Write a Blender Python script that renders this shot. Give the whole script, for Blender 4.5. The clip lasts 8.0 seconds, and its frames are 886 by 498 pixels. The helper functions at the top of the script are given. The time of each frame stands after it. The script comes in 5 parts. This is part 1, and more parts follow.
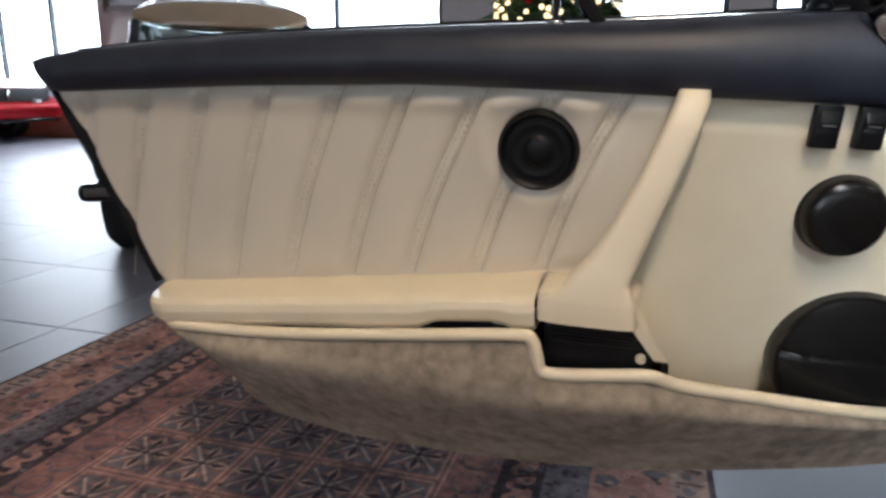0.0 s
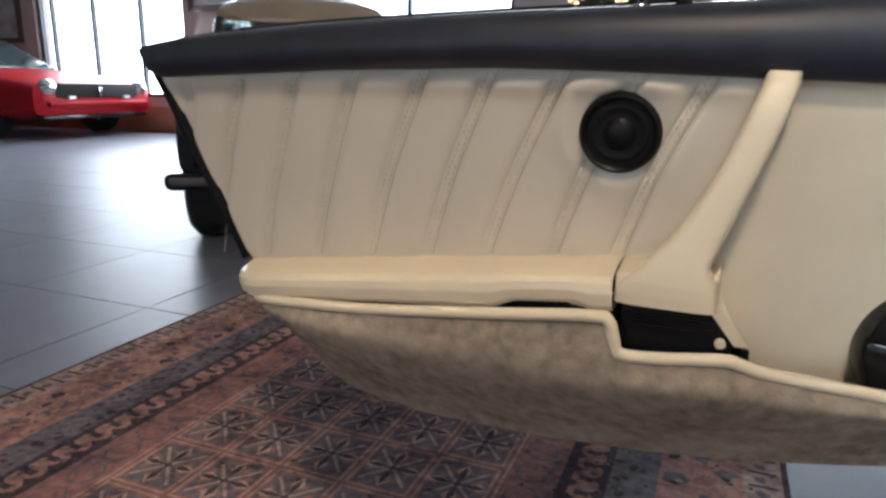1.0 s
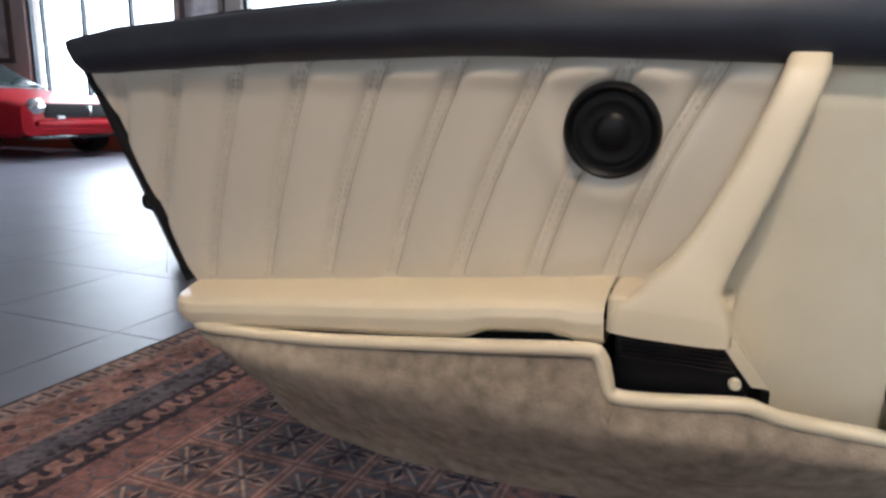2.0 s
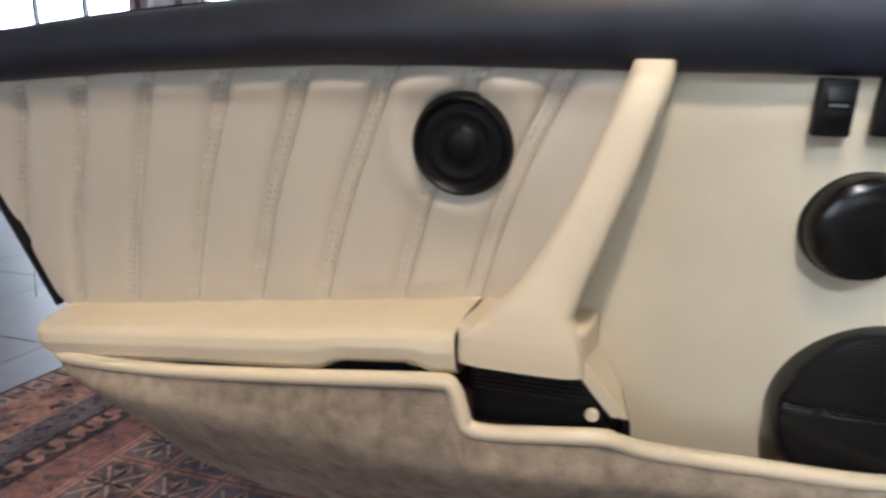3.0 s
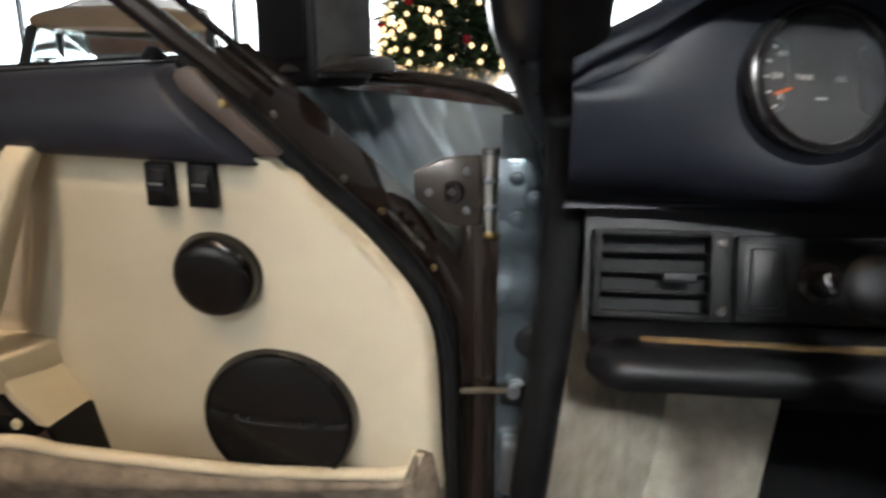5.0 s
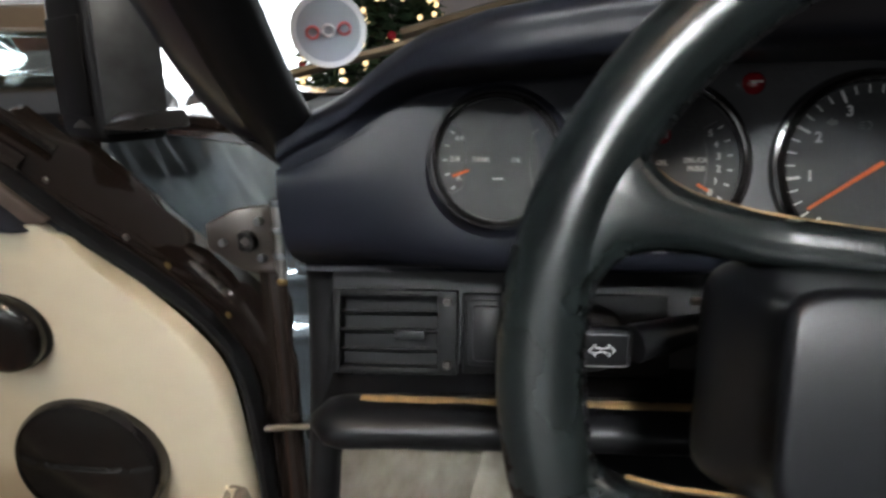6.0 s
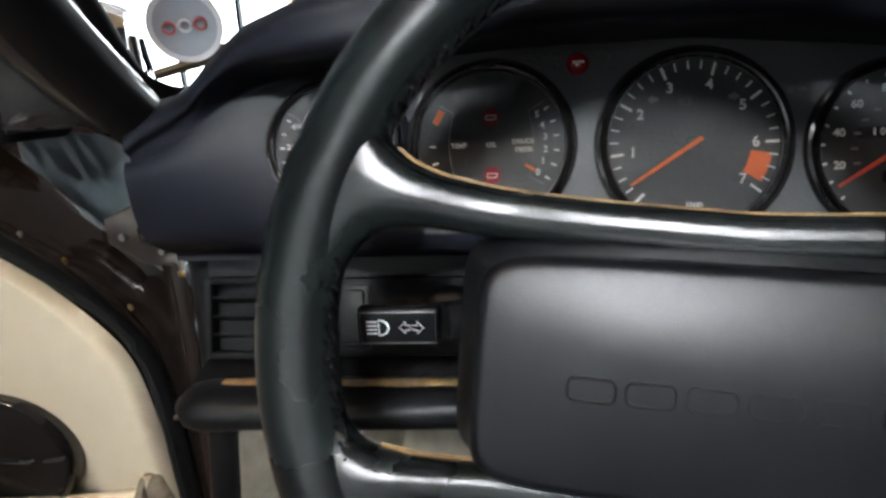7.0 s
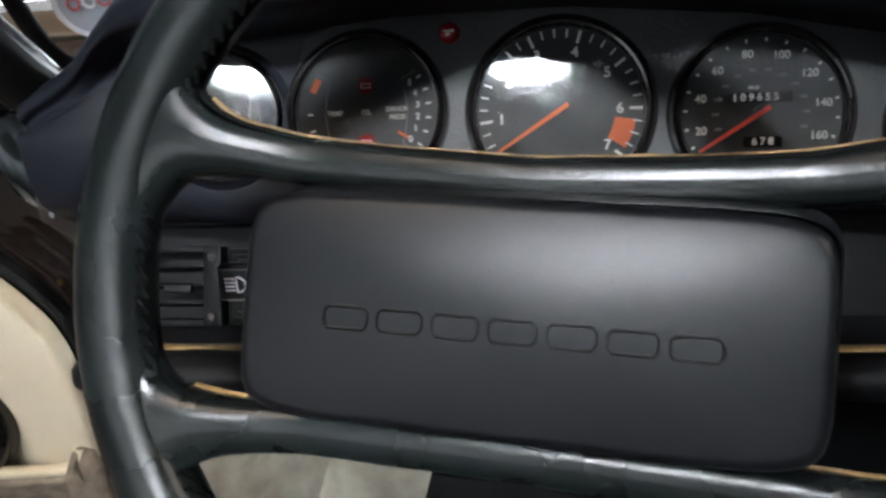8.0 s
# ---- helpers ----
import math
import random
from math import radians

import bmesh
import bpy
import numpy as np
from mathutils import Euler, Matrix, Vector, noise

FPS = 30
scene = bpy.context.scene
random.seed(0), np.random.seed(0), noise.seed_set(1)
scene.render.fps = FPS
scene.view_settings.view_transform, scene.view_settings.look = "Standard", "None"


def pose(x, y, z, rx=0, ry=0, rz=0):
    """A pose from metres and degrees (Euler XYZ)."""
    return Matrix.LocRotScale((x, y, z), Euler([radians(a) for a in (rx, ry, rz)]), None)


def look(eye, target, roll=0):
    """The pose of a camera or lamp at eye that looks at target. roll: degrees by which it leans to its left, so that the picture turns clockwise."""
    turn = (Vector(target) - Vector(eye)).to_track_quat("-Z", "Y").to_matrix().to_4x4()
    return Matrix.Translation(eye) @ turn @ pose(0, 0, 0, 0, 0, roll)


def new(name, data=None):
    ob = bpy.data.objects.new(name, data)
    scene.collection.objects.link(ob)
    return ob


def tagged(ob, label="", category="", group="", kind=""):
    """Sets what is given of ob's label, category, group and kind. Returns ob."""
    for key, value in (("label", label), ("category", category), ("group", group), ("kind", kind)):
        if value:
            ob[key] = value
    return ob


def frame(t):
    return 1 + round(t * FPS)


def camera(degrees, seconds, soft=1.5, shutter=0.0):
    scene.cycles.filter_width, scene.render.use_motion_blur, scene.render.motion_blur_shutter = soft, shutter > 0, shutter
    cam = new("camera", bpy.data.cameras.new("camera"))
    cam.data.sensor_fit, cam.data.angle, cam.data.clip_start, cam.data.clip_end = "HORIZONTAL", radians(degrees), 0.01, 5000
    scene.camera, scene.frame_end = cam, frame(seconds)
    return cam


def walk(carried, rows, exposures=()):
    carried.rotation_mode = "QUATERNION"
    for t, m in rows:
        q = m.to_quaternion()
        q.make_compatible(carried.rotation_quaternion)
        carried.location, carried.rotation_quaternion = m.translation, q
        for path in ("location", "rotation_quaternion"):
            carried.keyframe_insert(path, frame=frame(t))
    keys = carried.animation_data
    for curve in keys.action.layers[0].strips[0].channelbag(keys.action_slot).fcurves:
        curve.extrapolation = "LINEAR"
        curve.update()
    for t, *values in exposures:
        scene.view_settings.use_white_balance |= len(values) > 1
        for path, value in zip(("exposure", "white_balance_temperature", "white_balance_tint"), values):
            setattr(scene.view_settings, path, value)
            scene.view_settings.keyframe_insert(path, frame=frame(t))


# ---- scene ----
cam = camera(67.0, 8.0, soft=2.8, shutter=0.3)
PATH = [
    (0, (-0.027, -0.036, 0.777), (-0.276, 1.892, 0.308), 0.7),
    (0.5, (-0.03, -0.078, 0.784), (-0.423, 1.817, 0.281), 0.4),
    (1, (-0.037, -0.058, 0.763), (-0.476, 1.834, 0.286), 0.8),
    (2.5, (-0.019, 0.093, 0.736), (-0.419, 2.011, 0.334), 0.7),
    (3, (0.056, 0.11, 0.754), (-0.3, 2.028, 0.316), -0.1),
    (3.5, (0.162, 0.107, 0.768), (-0.171, 2.024, 0.307), -1.0),
    (4, (0.29, 0.094, 0.79), (-0.076, 1.993, 0.282), -0.8),
    (4.5, (0.414, 0.083, 0.805), (0.059, 1.984, 0.296), -0.6),
    (5, (0.521, 0.081, 0.83), (0.246, 2.0, 0.339), -0.0),
    (5.2, (0.562, 0.083, 0.85), (0.325, 2.004, 0.347), 0.3),
    (6.3, (0.73, 0.087, 0.895), (0.551, 2.003, 0.349), -1.3),
    (6.5, (0.756, 0.087, 0.891), (0.556, 2.003, 0.353), -1.9),
    (7, (0.8, 0.084, 0.887), (0.589, 1.991, 0.322), -3.0),
    (7.5, (0.844, 0.078, 0.871), (0.617, 1.988, 0.324), -2.7),
    (8, (0.891, 0.077, 0.86), (0.639, 1.984, 0.312), -3.0),
]
EXPOSURES = [(0.0, 0.0, 6000, 10), (1.0, 0.0, 6000, 10), (2.5, 0.2, 5850, 10), (3.0, 0.3, 5850, 10), (3.5, 0.08, 6150, 10), (4.5, -0.25, 6700, 10), (5.2, -0.25, 6800, 10), (6.3, -0.4, 6700, 10), (7.0, -0.3, 6600, 10), (8.0, -0.25, 6450, 10)]
walk(cam, [(t, look(e, g, r)) for t, e, g, r in PATH], EXPOSURES)

# ---- light ----
world = bpy.data.worlds.new("world")
scene.world = world
world.use_nodes = True
sky = world.node_tree.nodes.new("ShaderNodeTexSky")
sky.sky_type, sky.sun_disc, sky.sun_elevation, sky.sun_rotation = "NISHITA", False, radians(35), radians(150)
world.node_tree.links.new(sky.outputs["Color"], world.node_tree.nodes["Background"].inputs["Color"])
world.node_tree.nodes["Background"].inputs["Strength"].default_value = 0.1
sun = new("sun", bpy.data.lights.new("sun", "SUN"))
sun.data.energy, sun.data.angle, sun.data.color = 2.0, radians(10), (1.0, 0.96, 0.9)
sun.matrix_world = look((0, 12, 8), (-1, 6, 0))


def area_lamp(name, eye, target, w, h, watts, colour):
    ob = new(name, bpy.data.lights.new(name, "AREA"))
    ob.data.shape, ob.data.size, ob.data.size_y, ob.data.energy, ob.data.color = "RECTANGLE", w, h, watts, colour
    ob.matrix_world = look(eye, target)
    return ob


WARM = (1.0, 0.78, 0.57)
DAY = (0.93, 0.97, 1.0)
door_lamp = area_lamp("ceiling_lamp_light", (0.12, -1.05, 2.85), (-0.20, 0.5, 0.62), 0.22, 0.22, 6.5, WARM)
door_lamp.data.spread = radians(64)
dash_lamp = area_lamp("ceiling_lamp_light", (0.90, -2.8, 2.85), (0.74, 0.5, 0.92), 0.7, 0.7, 4.4, (0.90, 0.95, 1.0))
dash_lamp.data.shape, dash_lamp.data.spread = "DISK", radians(14)
# third lamp is added fill, out of view
area_lamp("ceiling_lamp_light", (3.4, -1.0, 2.85), (3.0, -0.6, 0), 0.5, 0.5, 30, (1.0, 0.92, 0.82))
# two added fill lamps at the unseen south opening, the first narrowed onto the door
side_fill = area_lamp("window_light", (-2.7, -5.85, 1.55), (-0.7, 0.5, 0.75), 3.4, 2.1, 3.6, DAY)
side_fill.data.spread = radians(40)
area_lamp("window_light", (1.2, -5.85, 1.55), (0.6, 0.0, 0.8), 4.0, 2.1, 5, DAY)
area_lamp("window_light", (-4.9, 9.1, 1.7), (-3.2, 2.0, 0.5), 5.0, 2.0, 260, DAY)
area_lamp("window_light", (1.2, 7.6, 1.7), (0.5, 2.0, 0.6), 3.6, 2.0, 90, DAY)


# ---- materials ----
def mat(name, colour, rough=0.5, metal=0.0, scale=20.0, vary=0.15, bump=0.0, bump_scale=None, coat=0.0, stretch=(1, 1, 1), second=None, spec=0.5):
    m = bpy.data.materials.new(name)
    m.use_nodes = True
    nt = m.node_tree
    p = nt.nodes["Principled BSDF"]
    tex = nt.nodes.new("ShaderNodeTexCoord")
    mp = nt.nodes.new("ShaderNodeMapping")
    mp.inputs["Scale"].default_value = stretch
    nt.links.new(tex.outputs["Object"], mp.inputs["Vector"])
    n1 = nt.nodes.new("ShaderNodeTexNoise")
    n1.inputs["Scale"].default_value, n1.inputs["Detail"].default_value = scale, 6
    n2 = nt.nodes.new("ShaderNodeTexNoise")
    n2.inputs["Scale"].default_value, n2.inputs["Detail"].default_value = scale * 0.13, 3
    add = nt.nodes.new("ShaderNodeMath")
    add.operation = "ADD"
    ramp = nt.nodes.new("ShaderNodeValToRGB")
    nt.links.new(mp.outputs[0], n1.inputs["Vector"])
    nt.links.new(mp.outputs[0], n2.inputs["Vector"])
    nt.links.new(n1.outputs["Fac"], add.inputs[0])
    nt.links.new(n2.outputs["Fac"], add.inputs[1])
    half = nt.nodes.new("ShaderNodeMath")
    half.operation = "MULTIPLY"
    half.inputs[1].default_value = 0.5
    nt.links.new(add.outputs[0], half.inputs[0])
    nt.links.new(half.outputs[0], ramp.inputs["Fac"])
    dark = second or [c * (1 - vary) for c in colour]
    light = [min(1, c * (1 + vary)) for c in colour]
    e = ramp.color_ramp.elements
    e[0].position, e[1].position = 0.35, 0.65
    e[0].color, e[1].color = (*dark, 1), (*light, 1)
    nt.links.new(ramp.outputs[0], p.inputs["Base Color"])
    p.inputs["Roughness"].default_value, p.inputs["Metallic"].default_value = rough, metal
    p.inputs["Coat Weight"].default_value = coat
    p.inputs["Coat Roughness"].default_value = 0.08
    p.inputs["Specular IOR Level"].default_value = spec
    rr = nt.nodes.new("ShaderNodeMapRange")
    rr.inputs["To Min"].default_value, rr.inputs["To Max"].default_value = max(0.02, rough - 0.08), min(1, rough + 0.08)
    nt.links.new(half.outputs[0], rr.inputs["Value"])
    nt.links.new(rr.outputs[0], p.inputs["Roughness"])
    if bump:
        n3 = nt.nodes.new("ShaderNodeTexNoise")
        n3.inputs["Scale"].default_value, n3.inputs["Detail"].default_value = bump_scale or scale * 8, 4
        nt.links.new(mp.outputs[0], n3.inputs["Vector"])
        b = nt.nodes.new("ShaderNodeBump")
        b.inputs["Strength"].default_value, b.inputs["Distance"].default_value = bump, 0.001
        nt.links.new(n3.outputs["Fac"], b.inputs["Height"])
        nt.links.new(b.outputs[0], p.inputs["Normal"])
    return m


def glow(name, colour, strength):
    m = bpy.data.materials.new(name)
    m.use_nodes = True
    p = m.node_tree.nodes["Principled BSDF"]
    p.inputs["Base Color"].default_value = (*colour, 1)
    p.inputs["Emission Color"].default_value, p.inputs["Emission Strength"].default_value = (*colour, 1), strength
    return m


CREAM = mat("cream_leather", (0.645, 0.57, 0.42), 0.42, scale=14, vary=0.06, bump=0.25, bump_scale=900)
IVORY = mat("ivory_armrest_leather", (0.74, 0.64, 0.46), 0.38, scale=14, vary=0.05, bump=0.2, bump_scale=700)
QUILT = mat("quilted_leather", (0.60, 0.54, 0.44), 0.34, scale=10, vary=0.05, bump=0.25, bump_scale=800)
# darker leather tone that carries the shade of the seam creases
SEAM_SHADE = mat("seam_shade", (0.36, 0.31, 0.24), 0.7, scale=300, vary=0.2)
THREAD = mat("thread", (0.60, 0.545, 0.44), 0.7, scale=300, vary=0.2)
PAD_LEATHER = mat("smooth_black_leather", (0.006, 0.0065, 0.008), 0.33, scale=30, vary=0.25, bump=0.10, bump_scale=1100, spec=0.27)
BLACK_LEATHER = mat("black_leather", (0.021, 0.024, 0.034), 0.46, scale=30, vary=0.25, bump=0.14, bump_scale=1100, spec=0.4)
NAVY = mat("dark_blue_leather", (0.009, 0.010, 0.0145), 0.42, scale=30, vary=0.25, bump=0.14, bump_scale=1100, spec=0.2)
PILLAR_BLUE = mat("dark_blue_car_paint", (0.010, 0.013, 0.022), 0.28, scale=12, vary=0.2, coat=0.3)
WHEEL_LEATHER = mat("worn_wheel_leather", (0.008, 0.0105, 0.0105), 0.27, scale=24, vary=0.4, bump=0.12, bump_scale=900, spec=0.42)
PLASTIC = mat("black_plastic", (0.006, 0.006, 0.0066), 0.40, scale=60, vary=0.2, bump=0.1, bump_scale=700, spec=0.2)
FACE = mat("instrument_panel_vinyl", (0.036, 0.037, 0.040), 0.5, scale=60, vary=0.2, bump=0.5, bump_scale=380, spec=0.35)
GLOSS_BLACK = mat("gloss_black", (0.014, 0.013, 0.013), 0.14, scale=40, vary=0.3)
RUBBER = mat("rubber_seal", (0.007, 0.007, 0.0075), 0.55, scale=50, vary=0.3, spec=0.13)
CARPET = mat("taupe_carpet", (0.285, 0.235, 0.18), 0.95, scale=60, vary=0.42, bump=1.0, bump_scale=420, spec=0.1)
CARPET2 = mat("cream_carpet", (0.33, 0.30, 0.245), 0.95, scale=40, vary=0.25, bump=1.0, bump_scale=650, spec=0.1)
PAINT = mat("dark_brown_paint", (0.022, 0.016, 0.013), 0.15, metal=0.35, scale=6, vary=0.3, coat=1.0)
# same paint as JAMB, lightened: bright window reflections are put into the colour
WING_LIT_GREY = mat("blue_grey_wing_lit", (0.36, 0.43, 0.47), 0.32, metal=0.7, scale=14, vary=0.3, coat=0.6, bump=1.0, bump_scale=22)
# darker tone of that paint, with the post's weaker light in it
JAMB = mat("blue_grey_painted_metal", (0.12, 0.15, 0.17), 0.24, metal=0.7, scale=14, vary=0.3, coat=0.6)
STEEL = mat("steel", (0.5, 0.49, 0.46), 0.3, metal=1.0, scale=40, vary=0.2)
GREY_STEEL = mat("grey_steel", (0.16, 0.17, 0.18), 0.38, metal=0.8, scale=40, vary=0.25)
BRASS = mat("yellow_zinc", (0.42, 0.30, 0.13), 0.35, metal=1.0, scale=60, vary=0.25)
LEAF_BROWN = mat("brown_black_painted_steel", (0.045, 0.037, 0.032), 0.3, metal=0.4, scale=40, vary=0.3)
BRONZE = mat("brown_trim_plate", (0.08, 0.060, 0.05), 0.4, scale=30, vary=0.12)
CHROME = mat("chrome", (0.75, 0.75, 0.75), 0.1, metal=1.0, scale=40, vary=0.05)
WHITE_INK = mat("white_print", (0.88, 0.89, 0.88), 0.5, scale=200, vary=0.05)
GREY_INK = mat("grey_print", (0.2, 0.2, 0.2), 0.5, scale=200, vary=0.05)
ORANGE = mat("orange_print", (0.85, 0.17, 0.04), 0.45, scale=100, vary=0.05)
RED_LENS = mat("red_lens", (0.22, 0.01, 0.015), 0.08, scale=40, vary=0.1, coat=1.0)
DIAL = mat("dial_face", (0.013, 0.013, 0.0145), 0.42, scale=60, vary=0.15)
COVER = mat("satin_black_cover", (0.008, 0.0072, 0.0066), 0.19, scale=50, vary=0.2, spec=0.38)
# wear on the spoke edges, painted highlight on the knee roll
WORN_AND_GLEAM = mat("worn_tan_leather_and_gleam", (0.30, 0.19, 0.085), 0.42, scale=80, vary=0.5)
VENT_EDGE = mat("satin_black_vent_plastic", (0.004, 0.004, 0.0043), 0.5, scale=60, vary=0.2, bump=0.08, bump_scale=700, spec=0.12)
GLASS = bpy.data.materials.new("dial_glass")
GLASS.use_nodes = True
g = GLASS.node_tree.nodes["Principled BSDF"]
g.inputs["Transmission Weight"].default_value, g.inputs["Roughness"].default_value, g.inputs["IOR"].default_value = 1.0, 0.075, 1.45
WALL = mat("plaster_wall", (0.42, 0.37, 0.34), 0.8, scale=8, vary=0.06, bump=0.2, bump_scale=120)
BRICK = mat("terracotta_base", (0.40, 0.17, 0.10), 0.7, scale=12, vary=0.2)
CEIL = mat("grey_ceiling", (0.30, 0.295, 0.29), 0.9, scale=6, vary=0.04)
FRAME = mat("window_frame_metal", (0.05, 0.055, 0.06), 0.4, metal=0.5, scale=20, vary=0.2)
RED_PAINT = mat("red_car_paint", (0.42, 0.012, 0.02), 0.34, scale=5, vary=0.12, spec=0.22)
BLACK_PAINT = mat("black_car_paint", (0.012, 0.012, 0.014), 0.15, scale=5, vary=0.2, coat=1.0)
CREAM_PAINT = mat("cream_car_paint", (0.66, 0.44, 0.24), 0.25, scale=5, vary=0.1, coat=1.0)
CAR_GLASS = mat("dark_car_glass", (0.05, 0.07, 0.07), 0.06, scale=4, vary=0.3)
TYRE = mat("tyre_rubber", (0.015, 0.015, 0.015), 0.8, scale=30, vary=0.2)
NEEDLE = mat("pine_needles", (0.03, 0.075, 0.035), 0.7, scale=30, vary=0.4)
BULB = glow("warm_fairy_light", (1.0, 0.74, 0.40), 2.2)
CLEAR = bpy.data.materials.new("clear_window_glass")
CLEAR.use_nodes = True
g = CLEAR.node_tree.nodes["Principled BSDF"]
g.inputs["Transmission Weight"].default_value, g.inputs["Roughness"].default_value, g.inputs["IOR"].default_value = 0.9, 0.05, 1.05
g.inputs["Base Color"].default_value = (0.50, 0.60, 0.60, 1)
RED_BALL = mat("red_bauble", (0.5, 0.02, 0.04), 0.15, scale=9, vary=0.2)
# glow of the added panel behind the south opening
SOUTH_FILL = glow("south_fill_daylight", (0.9, 0.95, 1.0), 0.45)
OUTSIDE = glow("overcast_daylight", (0.84, 0.93, 1.0), 7.0)
STICKER = mat("blue_grey_sticker", (0.34, 0.38, 0.44), 0.4, scale=30, vary=0.15)
STICKER_RIM = mat("pale_sticker_rim", (0.72, 0.75, 0.78), 0.4, scale=30, vary=0.1)
STICKER_RED = mat("red_sticker_print", (0.5, 0.12, 0.12), 0.4, scale=30, vary=0.1)
WIPER = mat("wiper_metal", (0.10, 0.085, 0.06), 0.45, metal=0.4, scale=40, vary=0.3)


# ---- mesh helpers ----
def thing(name, base, label, category, group="", kind=""):
    ob = new(name)
    ob.location = base
    ob.empty_display_size = 0.05
    return tagged(ob, label, category, group, kind)


def top_of(ob):
    while ob.parent:
        ob = ob.parent
    return ob


def part(name, bm, material, parent=None, label="", smooth=True, kind=""):
    """Links a bmesh in world coordinates as one mesh under parent."""
    me = bpy.data.meshes.new(name)
    if parent is not None:
        bmesh.ops.translate(bm, verts=bm.verts, vec=-Vector(top_of(parent).location))
    bmesh.ops.recalc_face_normals(bm, faces=bm.faces)
    if smooth:
        for f in bm.faces:
            f.smooth = True
        for e in bm.edges:
            if len(e.link_faces) == 2 and e.calc_face_angle(0) > 0.7:
                e.smooth = False
    bm.to_mesh(me)
    bm.free()
    me.materials.append(material)
    ob = new(name, me)
    if parent is not None:
        ob.parent = parent
    return tagged(ob, label, "", "", kind)


def place(bm_from, m):
    bmesh.ops.transform(bm_from, matrix=m, verts=bm_from.verts)
    return bm_from


def patch(fn, nu, nv, thick=None):
    """A grid of quads through fn(s, t), s and t from 0 to 1; thick: a vector for a back face."""
    bm = bmesh.new()
    g = [[bm.verts.new(fn(i / nu, j / nv)) for j in range(nv + 1)] for i in range(nu + 1)]
    for i in range(nu):
        for j in range(nv):
            bm.faces.new((g[i][j], g[i + 1][j], g[i + 1][j + 1], g[i][j + 1]))
    if thick is not None:
        back = [[bm.verts.new(v.co + Vector(thick)) for v in r] for r in g]
        for i in range(nu):
            for j in range(nv):
                bm.faces.new((back[i][j], back[i][j + 1], back[i + 1][j + 1], back[i + 1][j]))
        for i in range(nu):
            bm.faces.new((g[i][0], back[i][0], back[i + 1][0], g[i + 1][0]))
            bm.faces.new((g[i][nv], g[i + 1][nv], back[i + 1][nv], back[i][nv]))
        for j in range(nv):
            bm.faces.new((g[0][j], g[0][j + 1], back[0][j + 1], back[0][j]))
            bm.faces.new((g[nu][j], back[nu][j], back[nu][j + 1], g[nu][j + 1]))
    return bm


def prism(points, depth, bevel=0.0, segs=2):
    """A solid from a closed outline in world coordinates, pushed by the vector depth."""
    bm = bmesh.new()
    vs = [bm.verts.new(p) for p in points]
    f = bm.faces.new(vs)
    out = bmesh.ops.extrude_face_region(bm, geom=[f])
    bmesh.ops.translate(bm, verts=[v for v in out["geom"] if isinstance(v, bmesh.types.BMVert)], vec=depth)
    if bevel:
        bmesh.ops.bevel(bm, geom=list(bm.edges), offset=bevel, segments=segs, affect="EDGES", profile=0.5)
    return bm


def block(size, m, bevel=0.0, segs=2):
    bm = bmesh.new()
    bmesh.ops.create_cube(bm, size=1, matrix=m @ Matrix.Diagonal((*size, 1)))
    if bevel:
        bmesh.ops.bevel(bm, geom=list(bm.edges), offset=bevel, segments=segs, affect="EDGES", profile=0.5)
    return bm


def frame_of(origin, z, x=(1, 0, 0)):
    z = Vector(z).normalized()
    x = (Vector(x) - z * Vector(x).dot(z)).normalized()
    y = z.cross(x)
    return Matrix(((x.x, y.x, z.x, origin[0]), (x.y, y.y, z.y, origin[1]), (x.z, y.z, z.z, origin[2]), (0, 0, 0, 1)))


def lathe(profile, m, n=48):
    """Turns (radius, height) pairs round the z axis of m."""
    bm = bmesh.new()
    rings = []
    for r, h in profile:
        if r < 1e-6:
            rings.append([bm.verts.new(m @ Vector((0, 0, h)))])
        else:
            rings.append([bm.verts.new(m @ Vector((r * math.cos(a), r * math.sin(a), h))) for a in [2 * math.pi * k / n for k in range(n)]])
    for a, b in zip(rings, rings[1:]):
        for k in range(n):
            q = [a[k % len(a)], a[(k + 1) % len(a)], b[(k + 1) % len(b)], b[k % len(b)]]
            q = list(dict.fromkeys(q))
            if len(q) > 2:
                bm.faces.new(q)
    return bm


def tube(points, radius, n=10, squash=None, closed=False, side=None):
    """Sweeps an ellipse along points. radius: number or list; squash: second radius or list; side: direction of the first radius."""
    pts = [Vector(p) for p in points]
    bm = bmesh.new()
    rings = []
    count = len(pts)
    for i, p in enumerate(pts):
        a = pts[(i - 1) % count] if (closed or i > 0) else p
        b = pts[(i + 1) % count] if (closed or i < count - 1) else p
        d = (b - a).normalized()
        s = Vector(side) if side is not None else (Vector((0, 0, 1)) if abs(d.z) < 0.9 else Vector((1, 0, 0)))
        e1 = (s - d * s.dot(d)).normalized()
        e2 = d.cross(e1)
        r1 = radius[i] if isinstance(radius, (list, tuple)) else radius
        r2 = r1 if squash is None else (squash[i] if isinstance(squash, (list, tuple)) else squash)
        rings.append([bm.verts.new(p + e1 * r1 * math.cos(t) + e2 * r2 * math.sin(t)) for t in [2 * math.pi * k / n for k in range(n)]])
    for i in range(count if closed else count - 1):
        a, b = rings[i], rings[(i + 1) % count]
        for k in range(n):
            bm.faces.new((a[k], a[(k + 1) % n], b[(k + 1) % n], b[k]))
    if not closed:
        bm.faces.new(rings[0])
        bm.faces.new(rings[-1][::-1])
    return bm


